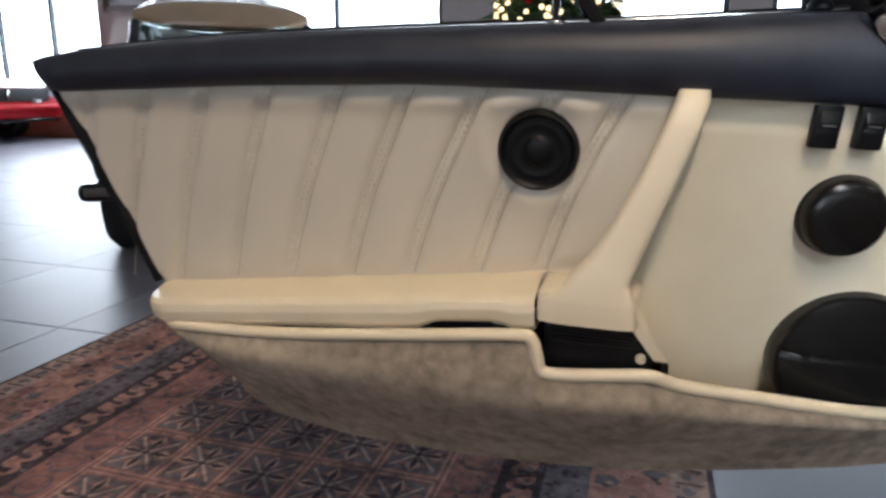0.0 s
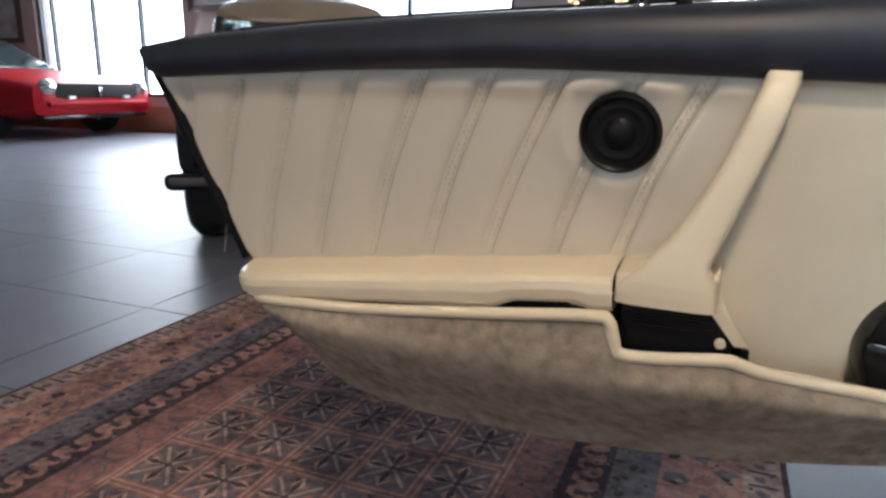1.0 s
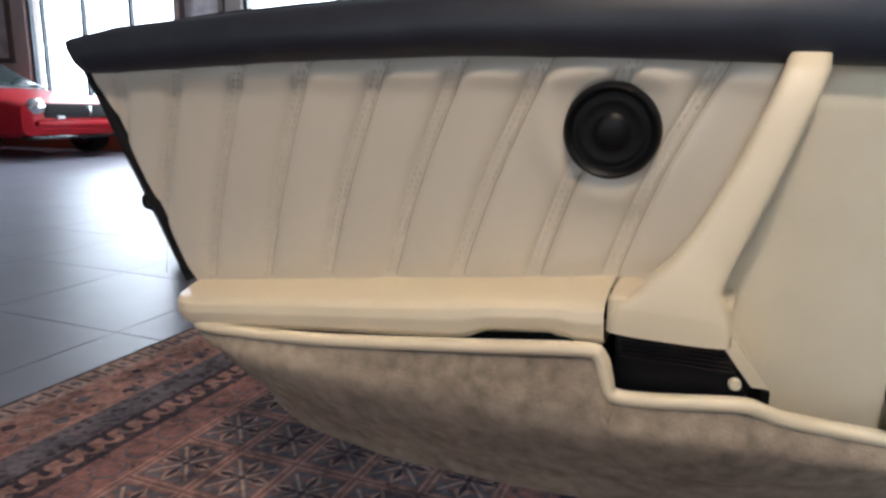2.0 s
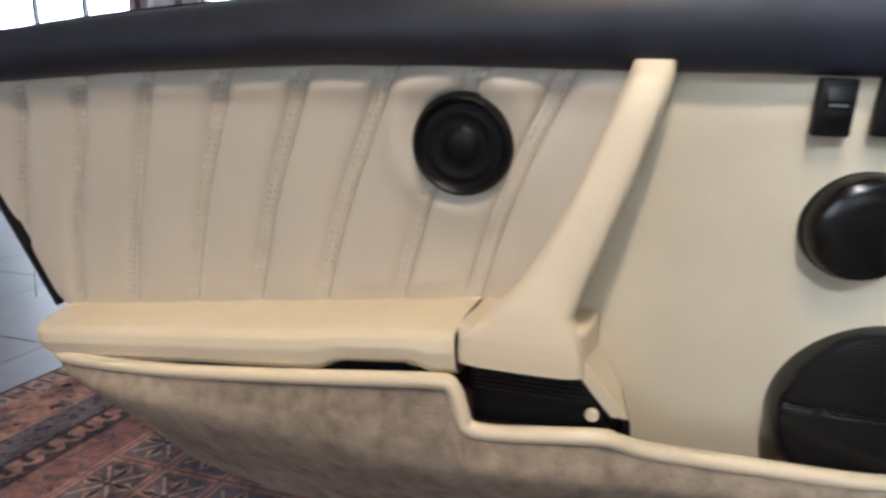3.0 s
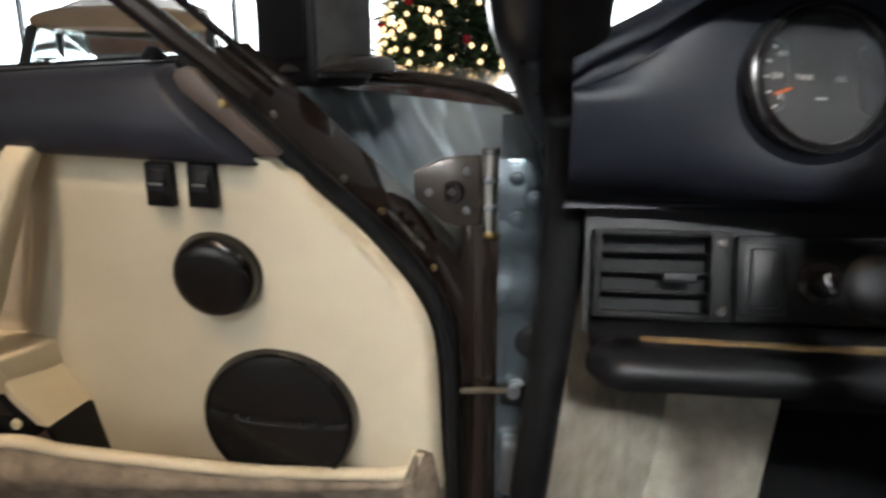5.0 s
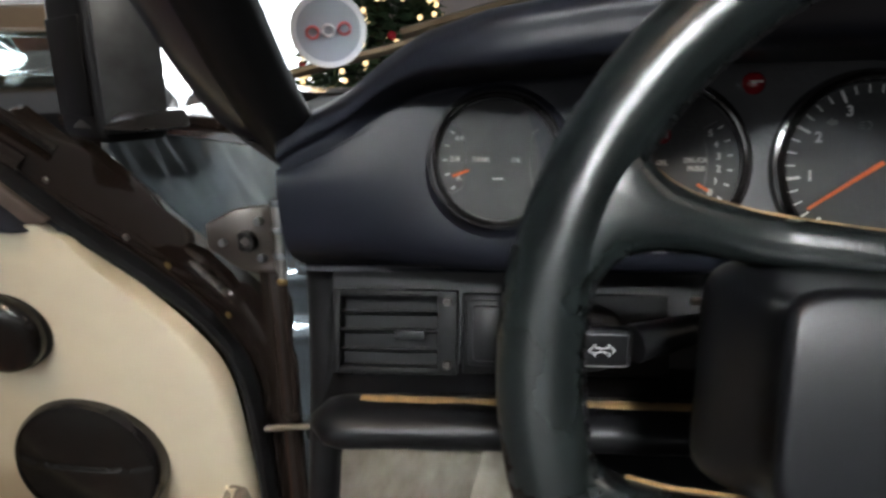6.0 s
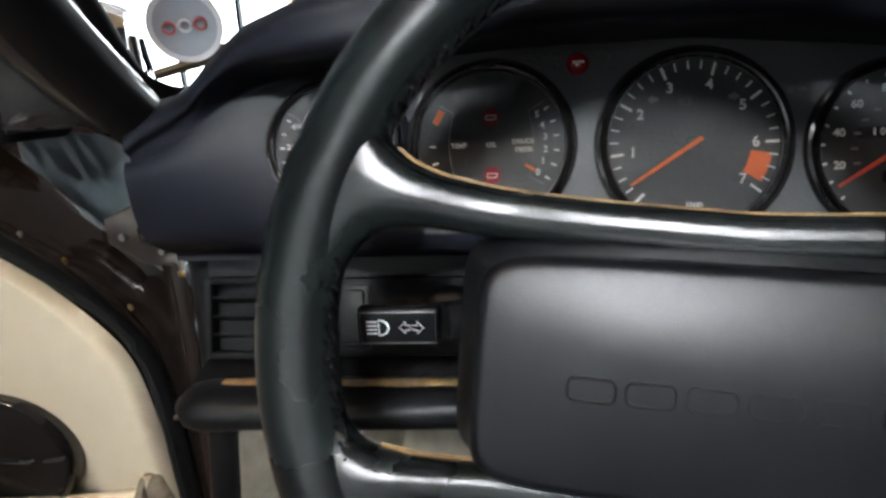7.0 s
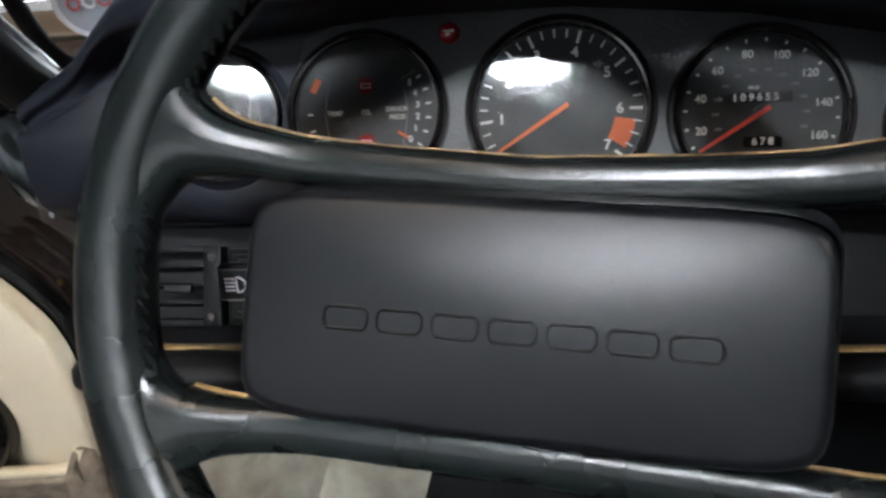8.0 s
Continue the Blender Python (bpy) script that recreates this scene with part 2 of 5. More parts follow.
def smooth_path(points, n=8):
    """Catmull-Rom through points."""
    p = [Vector(q) for q in points]
    p = [2 * p[0] - p[1], *p, 2 * p[-1] - p[-2]]
    out = []
    for i in range(1, len(p) - 2):
        for k in range(n):
            t = k / n
            a, b, c, d = p[i - 1], p[i], p[i + 1], p[i + 2]
            out.append(0.5 * (2 * b + (c - a) * t + (2 * a - 5 * b + 4 * c - d) * t * t + (3 * b - a - 3 * c + d) * t ** 3))
    out.append(p[-2])
    return out


def merge(*bms):
    """Joins bmeshes into the first."""
    out = bms[0]
    for b in bms[1:]:
        me = bpy.data.meshes.new("tmp")
        b.to_mesh(me)
        b.free()
        out.from_mesh(me)
        bpy.data.meshes.remove(me)
    return out


def lerp(a, b, t):
    return a + (b - a) * t


def interp(x, xs, ys):
    return float(np.interp(x, xs, ys))


def ease(x, a, b):
    t = max(0.0, min(1.0, (x - a) / (b - a)))
    return t * t * (3 - 2 * t)


def letters(name, text, m, size, material, parent, label="", squeeze=1.0):
    """Flat words in the built-in font, as a mesh."""
    cu = bpy.data.curves.new("words", "FONT")
    cu.body, cu.size, cu.align_x, cu.align_y, cu.extrude = text, size, "CENTER", "CENTER", 0.0002
    cu.offset = size * 0.022
    tmp = bpy.data.objects.new("words", cu)
    scene.collection.objects.link(tmp)
    bpy.context.view_layer.update()
    me = bpy.data.meshes.new_from_object(tmp.evaluated_get(bpy.context.evaluated_depsgraph_get()))
    bpy.data.objects.remove(tmp)
    bm = bmesh.new()
    bm.from_mesh(me)
    bpy.data.meshes.remove(me)
    place(bm, m @ Matrix.Diagonal((squeeze, 1, 1, 1)))
    return part(name, bm, material, parent, label, smooth=False)


# ---- showroom ----
ROOM = Matrix.Rotation(radians(-9), 4, "Z")


def room(x, y, z=0.0):
    return ROOM @ Vector((x, y, z))


def room_block(x0, x1, y0, y1, z0, z1, bevel=0.0):
    return block((x1 - x0, y1 - y0, z1 - z0), ROOM @ Matrix.Translation(((x0 + x1) / 2, (y0 + y1) / 2, (z0 + z1) / 2)), bevel)


GROUT = mat("grout", (0.10, 0.095, 0.10), 0.7, scale=60, vary=0.2)
TILE = mat("grey_glazed_tile", (0.235, 0.235, 0.275), 0.40, scale=3, vary=0.12, bump=0.05, bump_scale=25, spec=0.22)
floor = part("floor", room_block(-15, 8, -6, 10, -0.2, -0.003), GROUT, None, smooth=False)
tagged(floor, "grey glazed floor tiles with thin dark joints", "floor", "", "structure")
ceiling = tagged(part("ceiling", room_block(-15, 8, -6, 10, 3.0, 3.2), CEIL, None, smooth=False), "plain grey showroom ceiling", "ceiling", "", "structure")


def wall_with_windows(name, y, openings, x0, x1, label):
    """A wall of the room across y with openings (x0, x1, z0, z1), all on one row."""
    bms, last = [], x0
    for a, b, z0, z1 in openings:
        bms += [room_block(last, a, y, y + 0.25, 0, 3.0), room_block(a, b, y, y + 0.25, 0, z0), room_block(a, b, y, y + 0.25, z1, 3.0)]
        last = b
    bms.append(room_block(last, x1, y, y + 0.25, 0, 3.0))
    return tagged(part(name, merge(*bms), WALL, None, smooth=False), label, "wall", "", "structure")


OPEN = [(-12.48, -11.62, 0.52, 2.98), (-10.35, -7.33, 0.52, 2.98), (-6.16, -2.40, 0.52, 2.98), (-0.60, 0.74, 0.52, 2.98), (1.15, 4.81, 0.52, 2.98)]
WALL_Y = 7.9
wall_with_windows("wall_north", WALL_Y, OPEN, -15, 8, "pinkish grey plaster wall with tall bright windows")
# the south opening and its glowing panel are unseen, added for fill light
wall_with_windows("wall_south", -6.25, [(-4.5, 3.5, 0.45, 2.7)], -15, 8, "plaster wall with an unseen window added for fill light")
tagged(part("backdrop", room_block(-8, 7, -7.6, -7.55, -0.5, 3.5), SOUTH_FILL, None, smooth=False), "white overcast daylight outside the windows", "backdrop", "", "structure")
tagged(part("wall_west", room_block(-15.25, -15, -6.25, 10, 0, 3.0), WALL, None, smooth=False), "plain plaster wall", "wall", "", "structure")
tagged(part("wall_east", room_block(8, 8.25, -6.25, 10, 0, 3.0), WALL, None, smooth=False), "plain plaster wall", "wall", "", "structure")
tagged(part("baseboard", room_block(-15, 8, WALL_Y - 0.06, WALL_Y - 0.002, 0, 0.38, 0.01), BRICK, None), "terracotta coloured low wall base", "baseboard", "", "structure")
tagged(part("backdrop", room_block(-18, 10, WALL_Y + 1.5, WALL_Y + 1.55, -0.5, 3.5), OUTSIDE, None, smooth=False), "white overcast daylight outside the windows", "backdrop", "", "structure")
MULLIONS = [[], [-10.05, -9.17, -8.21], [-4.69, -3.78], [], [2.40, 3.55]]
for number, (a, b, z0, z1) in enumerate(OPEN):
    win = tagged(thing("window_%d" % (number + 1), room((a + b) / 2, WALL_Y + 0.1, z0), "", "", "", "structure"), "tall showroom window with dark metal frame", "window", "", "structure")
    for bx in (a + 0.03, b - 0.03):
        part("window_frame", room_block(bx - 0.03, bx + 0.03, WALL_Y + 0.05, WALL_Y + 0.12, z0, z1), FRAME, win, smooth=False)
    for mx in MULLIONS[number]:
        part("mullion", room_block(mx - 0.025, mx + 0.025, WALL_Y + 0.05, WALL_Y + 0.12, z0 + 0.05, z1 - 0.05), FRAME, win, smooth=False)
    for zz in (z0 + 0.025, z1 - 0.025):
        part("window_sill", room_block(a + 0.06, b - 0.06, WALL_Y + 0.05, WALL_Y + 0.12, zz - 0.025, zz + 0.025), FRAME, win, smooth=False)

FRAME_WOOD = mat("dark_frame_wood", (0.08, 0.06, 0.05), 0.5)
PRINT = mat("faded_print", (0.36, 0.35, 0.36), 0.6, scale=5, vary=0.5)


def picture(x0, x1, z0, z1):
    ob = thing("picture", room((x0 + x1) / 2, WALL_Y - 0.02, z0), "framed faded picture hanging on the wall", "picture", "pictures on the wall")
    y0, y1, w = WALL_Y - 0.05, WALL_Y - 0.005, 0.08
    part("frame", merge(room_block(x0, x1, y0, y1, z0, z0 + w), room_block(x0, x1, y0, y1, z1 - w, z1), room_block(x0, x0 + w, y0, y1, z0 + w, z1 - w), room_block(x1 - w, x1, y0, y1, z0 + w, z1 - w)), FRAME_WOOD, ob)
    part("print", room_block(x0 + w, x1 - w, WALL_Y - 0.03, WALL_Y - 0.01, z0 + w, z1 - w), PRINT, ob)


picture(-11.58, -10.65, 1.33, 2.42)
picture(-7.19, -6.43, 1.72, 2.58)
# housings out of view; the one at x 3.4 only goes with the added lamp
for x, y in ((0.12, -1.05), (0.90, -2.8), (3.4, -1.0)):
    lamp = thing("ceiling_lamp", (x, y, 2.9), "round white recessed ceiling lamp", "ceiling lamp", "ceiling lamps")
    part("rim", lathe([(0.16, 0.0), (0.19, 0.0), (0.19, 0.09), (0.16, 0.09), (0.16, 0.0)], Matrix.Translation((x, y, 2.9))), CHROME, lamp)


# ---- rug ----
def rug_colour(name, c, d):
    return mat(name, c, 0.95, scale=55, vary=0.35, bump=0.8, bump_scale=350, second=d, spec=0.05)


RUG_RED = rug_colour("rug_rust", (0.4, 0.19, 0.155), (0.125, 0.09, 0.095))
RUG_BLUE = rug_colour("rug_slate", (0.215, 0.185, 0.193), (0.072, 0.062, 0.077))
RUG_SAND = rug_colour("rug_sand", (0.54, 0.375, 0.305), (0.19, 0.127, 0.114))
RUG_PEACH = rug_colour("rug_peach", (0.5, 0.275, 0.215), (0.177, 0.102, 0.092))
RUG_DARK = rug_colour("rug_dark", (0.108, 0.078, 0.083), (0.038, 0.032, 0.041))
RX0, RX1, RY0, RY1 = -1.59, 0.17, -1.3, 3.0
rug = tagged(part("rug", room_block(RX0, RX1, RY0, RY1, 0, 0.008), RUG_DARK, None, smooth=False), "worn oriental rug in rust, slate and sand lying on tiles", "rug")


def rug_strips(name, rects, material, h=0.0005):
    bm = bmesh.new()
    for x0, x1, y0, y1 in rects:
        vs = [bm.verts.new(room(x, y, 0.008 + h)) for x, y in ((x0, y0), (x1, y0), (x1, y1), (x0, y1))]
        bm.faces.new(vs)
    me = bpy.data.meshes.new(name)
    bm.to_mesh(me)
    bm.free()
    me.materials.append(material)
    ob = new(name, me)
    ob.parent = rug
    return ob


def rug_ring(a, b):
    return [(RX0 + a, RX0 + b, RY0 + a, RY1 - a), (RX1 - b, RX1 - a, RY0 + a, RY1 - a), (RX0 + b, RX1 - b, RY0 + a, RY0 + b), (RX0 + b, RX1 - b, RY1 - b, RY1 - a)]


rug_strips("border", rug_ring(0.012, 0.085), RUG_SAND)
rug_strips("border", rug_ring(0.085, 0.24), RUG_PEACH)
rug_strips("border", rug_ring(0.24, 0.33), RUG_BLUE)
rug_strips("border", rug_ring(0.345, 0.40), RUG_PEACH)
rug_strips("border", rug_ring(0.42, 0.53), RUG_RED)
rug_strips("field", [(RX0 + 0.53, RX1 - 0.53, RY0 + 0.53, RY1 - 0.53)], RUG_RED)
rng = random.Random(4)


def rug_motifs(name, shapes, material, h):
    bm = bmesh.new()
    for pts in shapes:
        bm.faces.new([bm.verts.new(room(x, y, 0.008 + h)) for x, y in pts])
    me = bpy.data.meshes.new(name)
    bm.to_mesh(me)
    bm.free()
    me.materials.append(material)
    ob = new(name, me)
    ob.parent = rug
    return tagged(ob, "", "", "", "stuff")


def diamond(x, y, a, b, turn=0.0):
    c, s = math.cos(turn), math.sin(turn)
    return [(x + c * p - s * q, y + s * p + c * q) for p, q in ((a, 0), (0, b), (-a, 0), (0, -b))]


def blot(x, y, r):
    k = rng.randint(5, 8)
    return [(x + r * rng.uniform(.35, 1.1) * math.cos(2 * math.pi * i / k), y + r * rng.uniform(.35, 1.1) * math.sin(2 * math.pi * i / k)) for i in range(k)]


def bar(x0, y0, x1, y1, w):
    dx, dy = x1 - x0, y1 - y0
    n = math.hypot(dx, dy)
    px, py = -dy / n * w, dx / n * w
    return [(x0 + px, y0 + py), (x0 - px, y0 - py), (x1 - px, y1 - py), (x1 + px, y1 + py)]


sand, dark, slate, rust = [], [], [], []
# the long borders: guard stripe, flowers, grey band, dark notched band, row of octagons
y = RY0 + 0.05
while y < RY1 - 0.05:
    for x0, sgn in ((RX0, 1), (RX1, -1)):
        dark.append(bar(x0 + 0.022 * sgn, y, x0 + 0.075 * sgn, y, 0.004))
        slate.append(blot(x0 + 0.05 * sgn, y + 0.026, 0.017))
        dark.append(blot(x0 + rng.uniform(.10, .22) * sgn, y, rng.uniform(.008, .024)))
        slate.append(blot(x0 + rng.uniform(.10, .22) * sgn, y + .02, rng.uniform(.012, .034)))
        rust.append(blot(x0 + rng.uniform(.10, .22) * sgn, y + .03, rng.uniform(.012, .036)))
        sand.append(blot(x0 + rng.uniform(.10, .22) * sgn, y + .01, rng.uniform(.006, .018)))
        for _ in range(3):
            dark.append(blot(x0 + rng.uniform(.245, .325) * sgn, y + rng.uniform(0, .05), rng.uniform(.006, .014)))
            slate.append(blot(x0 + rng.uniform(.33, .42) * sgn, y + rng.uniform(0, .05), rng.uniform(.006, .012)))
        dark.append(diamond(x0 + .345 * sgn, y, .018, .014))
        dark.append(diamond(x0 + .402 * sgn, y + .026, .020, .016))
        dark.append(bar(x0 + .372 * sgn, y - .012, x0 + .372 * sgn, y + .004, .014))
    y += 0.052
y = RY0 + 0.48
while y < RY1 - 0.45:
    for x0, sgn in ((RX0, 1), (RX1, -1)):
        for r_, into in ((.036, slate), (.030, rust), (.012, dark)):
            into.append([(x0 + .475 * sgn + r_ * math.cos(math.pi / 8 + math.pi / 4 * i), y + 1.1 * r_ * math.sin(math.pi / 8 + math.pi / 4 * i)) for i in range(8)])
    y += 0.088
# field of squares with crossed petals
fx0, fx1, fy0, fy1 = RX0 + 0.53, RX1 - 0.53, RY0 + 0.53, RY1 - 0.53
cols, rws = 5, 19
sx, sy = (fx1 - fx0) / cols, (fy1 - fy0) / rws
for i in range(cols):
    for j in range(rws):
        cx, cy = fx0 + (i + .5) * sx, fy0 + (j + .5) * sy
        slate.append([(cx - .4 * sx, cy - .4 * sy), (cx + .4 * sx, cy - .4 * sy), (cx + .4 * sx, cy + .4 * sy), (cx - .4 * sx, cy + .4 * sy)])
        for q in range(4):
            t = math.pi / 4 + q * math.pi / 2
            t2 = q * math.pi / 2
            sand.append(diamond(cx + .040 * math.cos(t2), cy + .044 * math.sin(t2), .026, .017, t2))
            dark.append(diamond(cx + .034 * math.cos(t2), cy + .036 * math.sin(t2), .026, .0075, t2))
            sand.append(bar(cx + .008 * math.cos(t), cy + .008 * math.sin(t), cx + .068 * math.cos(t), cy + .078 * math.sin(t), .0035))
            rust.append(diamond(cx + .045 * math.cos(t + .35), cy + .045 * math.sin(t + .35), .012, .006, t))
            rust.append(diamond(cx + .045 * math.cos(t - .35), cy + .045 * math.sin(t - .35), .012, .006, t))
        dark.append(diamond(cx, cy, .009, .009))
for i in range(cols + 1):
    x = fx0 + i * sx
    sand.append(bar(x - .007, fy0, x - .007, fy1, 0.0026))
    sand.append(bar(x + .007, fy0, x + .007, fy1, 0.0026))
    rust.append(bar(x, fy0, x, fy1, 0.004))
for j in range(rws + 1):
    y = fy0 + j * sy
    sand.append(bar(fx0, y - .007, fx1, y - .007, 0.0026))
    sand.append(bar(fx0, y + .007, fx1, y + .007, 0.0026))
    rust.append(bar(fx0, y, fx1, y, 0.004))
# worn flecks all over
for _ in range(2600):
    x, y = rng.uniform(RX0 + .03, RX1 - .03), rng.uniform(RY0 + .03, RY1 - .03)
    rng.choice((dark, slate, dark, rust))[:0] = [blot(x, y, rng.uniform(.002, .008))]
rug_motifs("pattern", slate, RUG_BLUE, 0.001)
rug_motifs("pattern", sand, RUG_SAND, 0.0015)
rug_motifs("pattern", dark, RUG_DARK, 0.002)
rug_motifs("pattern", rust, RUG_RED, 0.0025)


# ---- cars in the background ----
def car_wheel(car, x, y, m, r=0.33):
    t = part("wheel", lathe([(0.2, -0.1), (r - .04, -0.11), (r, -0.07), (r, 0.07), (r - .04, 0.11), (0.2, 0.1)], m @ pose(x, y, r, 0, 90, 0), 32), TYRE, car, "black tyre")
    part("rim", lathe([(0.0, 0.08), (0.06, 0.09), (0.17, 0.05), (0.205, 0.10), (0.21, 0.0), (0.205, -0.10), (0.17, -.05), (0, -.08)], m @ pose(x, y, r, 0, 90, 0), 24), CHROME, t)


def loft_body(m, sections, n=24):
    """Body from sections (y, half width, z low, z high, roundness), lofted along y."""
    def fn(s, t):
        q = s * (len(sections) - 1)
        i = min(int(q), len(sections) - 2)
        f = q - i
        yy, w, lo, hi, k = [lerp(a, b, f) for a, b in zip(sections[i], sections[i + 1])]
        a = 2 * math.pi * t
        c, sn = math.cos(a), math.sin(a)
        e = k
        return m @ Vector((w * math.copysign(abs(c) ** e, c), yy, (lo + hi) / 2 + (hi - lo) / 2 * math.copysign(abs(sn) ** e, sn)))
    bm = patch(fn, (len(sections) - 1) * 6, n * 2)
    bmesh.ops.remove_doubles(bm, verts=bm.verts, dist=0.0005)
    bmesh.ops.holes_fill(bm, edges=[e for e in bm.edges if e.is_boundary])
    return bm


def red_coupe():
    m = Matrix.Translation((-9.06, 8.18, 0)) @ Matrix.Rotation(radians(-97), 4, "Z") @ Matrix.Scale(1.07, 4)
    car = thing("car", m @ Vector((0, 0, 0)), "glossy red classic muscle coupe parked on tiles", "car")
    part("body", loft_body(m, [(2.25, .78, .36, .61, .35), (2.2, .88, .28, .67, .3), (1.6, .93, .24, .77, .3), (0.6, .94, .24, .87, .3), (-1.6, .94, .26, .92, .3), (-2.2, .86, .34, .88, .35)]), RED_PAINT, car)
    part("cabin", loft_body(m, [(0.75, .70, .84, .87, .4), (0.05, .66, .84, 1.24, .4), (-0.7, .64, .84, 1.28, .4), (-1.9, .62, .84, .95, .4)]), CAR_GLASS, car, "dark glass cabin")
    part("grille", block((1.25, 0.06, 0.17), m @ Matrix.Translation((0, 2.235, .58)), .02), TYRE, car, "black grille")
    part("bumper", block((1.5, 0.10, 0.07), m @ Matrix.Translation((0, 2.26, .43)), .03), RED_PAINT, car, "body coloured bumper")
    part("spoiler", block((1.6, 0.16, 0.05), m @ Matrix.Translation((0, 2.15, .27)), .02), GLOSS_BLACK, car, "black chin spoiler")
    for sx_ in (-.70, .70):
        hl = part("headlight", lathe([(0, .05), (.05, .045), (.085, .02), (.1, .0), (.1, -.05)], m @ pose(sx_, 2.24, .62, -90, 0, 0), 24), CHROME, car)
        part("lens", lathe([(0, .06), (.05, .055), (.08, .03)], m @ pose(sx_, 2.245, .62, -90, 0, 0), 20), CHROME, hl)
        part("marker_lamp", block((.10, .04, .04), m @ Matrix.Translation((sx_ * .6, 2.27, .50)), .01), WHITE_INK, car)
    part("badge", block((.03, .03, .12), m @ Matrix.Translation((0, 2.275, .58)), .008), CHROME, car)
    for wx in (-.8, .8):
        for wy in (1.35, -1.4):
            car_wheel(car, wx, wy, m)


def vintage_car():
    m = Matrix.Translation((-1.92, 4.07, 0)) @ Matrix.Rotation(radians(204), 4, "Z")
    car = thing("car", m @ Vector((0, 0, 0)), "black vintage car with a cream painted roof", "car")
    part("body", loft_body(m, [(1.32, .48, .36, .56, .4), (1.26, .58, .30, .70, .35), (.95, .62, .26, .82, .4), (.6, .64, .26, .87, .4), (-1.0, .64, .28, .90, .5), (-1.8, .55, .34, .78, .6)]), BLACK_PAINT, car)
    part("glass", loft_body(m, [(.86, .42, .86, .88, .5), (.62, .43, .86, 1.12, .5), (-.3, .43, .86, 1.15, .5), (-.8, .40, .86, .92, .5)]), CLEAR, car, "clear window glass")
    part("roof", loft_body(m, [(.72, .30, 1.07, 1.09, .8), (.58, .45, 1.04, 1.20, .85), (.1, .48, 1.04, 1.31, .9), (-.65, .36, 1.05, 1.14, .8)]), CREAM_PAINT, car, "cream painted roof")
    for sx_ in (-.44, .44):
        for y0, z0, y1, z1 in ((.84, .86, .62, 1.08), (.05, .86, .05, 1.08), (-.75, .88, -.45, 1.06)):
            part("pillar", tube([m @ Vector((sx_, y0, z0)), m @ Vector((sx_ * .98, y1, z1))], .028), BLACK_PAINT, car)
        part("corner_trim", tube([m @ Vector((sx_ * 1.27, 1.26, .40)), m @ Vector((sx_ * 1.27, 1.26, .68))], .010), CHROME, car)
    b = part("bumper", block((1.24, .11, .08), m @ Matrix.Translation((0, 1.38, .325)), .035, 3), GLOSS_BLACK, car)
    part("bumper_strip", block((1.18, .02, .04), m @ Matrix.Translation((0, 1.435, .33)), .008), BRONZE, b, "brass coloured strip")
    part("valance", block((.9, .4, .16), m @ Matrix.Translation((0, 1.05, .30)), .05, 2), GLOSS_BLACK, car)
    for wx in (-.46, .46):
        for wy in (1.0, -1.1):
            car_wheel(car, wx, wy, m, .27)


red_coupe()
vintage_car()


# ---- christmas tree ----
def christmas_tree(x, y):
    r = random.Random(11)
    tree = thing("christmas_tree", (x, y, 0), "decorated artificial christmas tree with warm lights", "christmas tree")
    part("trunk", tube([(x, y, 0), (x, y, 1.0), (x, y, 2.2)], [.05, .035, .01]), mat("tree_bark", (.06, .04, .03), .9), tree)
    bm = bmesh.new()
    bulbs, balls = bmesh.new(), bmesh.new()
    for k in range(17000):
        h = r.uniform(0.15, 2.25)
        rad = (2.3 - h) * 0.23 + 0.02
        q = rad * math.sqrt(r.uniform(.15, 1)) * r.uniform(.8, 1.12)
        a = r.uniform(0, 2 * math.pi)
        c = Vector((x + q * math.cos(a), y + q * math.sin(a), h + r.uniform(-.03, .03)))
        d = Vector((math.cos(a + r.uniform(-.7, .7)), math.sin(a + r.uniform(-.7, .7)), r.uniform(-.6, .3))).normalized() * r.uniform(.04, .09)
        s = d.cross(Vector((r.uniform(-1, 1), r.uniform(-1, 1), 1))).normalized() * r.uniform(.010, .020)
        bm.faces.new([bm.verts.new(p) for p in (c - s, c + s, c + d)])
    for k in range(820):
        h = r.uniform(0.3, 2.2)
        rad = (2.3 - h) * 0.235 + 0.03
        a = r.uniform(0, 2 * math.pi)
        bmesh.ops.create_icosphere(bulbs if k % 16 else balls, subdivisions=1 if k % 16 else 2, radius=.013 if k % 16 else .022,
                                   matrix=Matrix.Translation((x + rad * math.cos(a), y + rad * math.sin(a), h)))
    part("crown", bm, NEEDLE, tree, smooth=False)
    part("fairy_lights", bulbs, BULB, tree, "warm white fairy lights", kind="stuff")
    part("baubles", balls, RED_BALL, tree, "shiny red baubles", kind="stuff")


christmas_tree(0.07, 3.40)


# ---- car door ----
U = Vector((0.986, -0.167, 0.0))
V = Vector((0.0, -0.15, 1.0))
NRM = Vector((-0.169, -1.0, -0.15)).normalized()
P0 = Vector((0.0, 0.605, 0.77))


BEND_U = [0.0027, -0.0112, -0.0547, 0.0046, -0.071, 0.0076, -0.0836]
BEND_W = [0.0031, -0.0164, -0.0066, 0.1731, -0.0854, -0.0152, -0.072]
BEND_N = [0.0095, -0.0198, -0.0302, 0.1108, -0.2014, -0.1269, -0.1959]


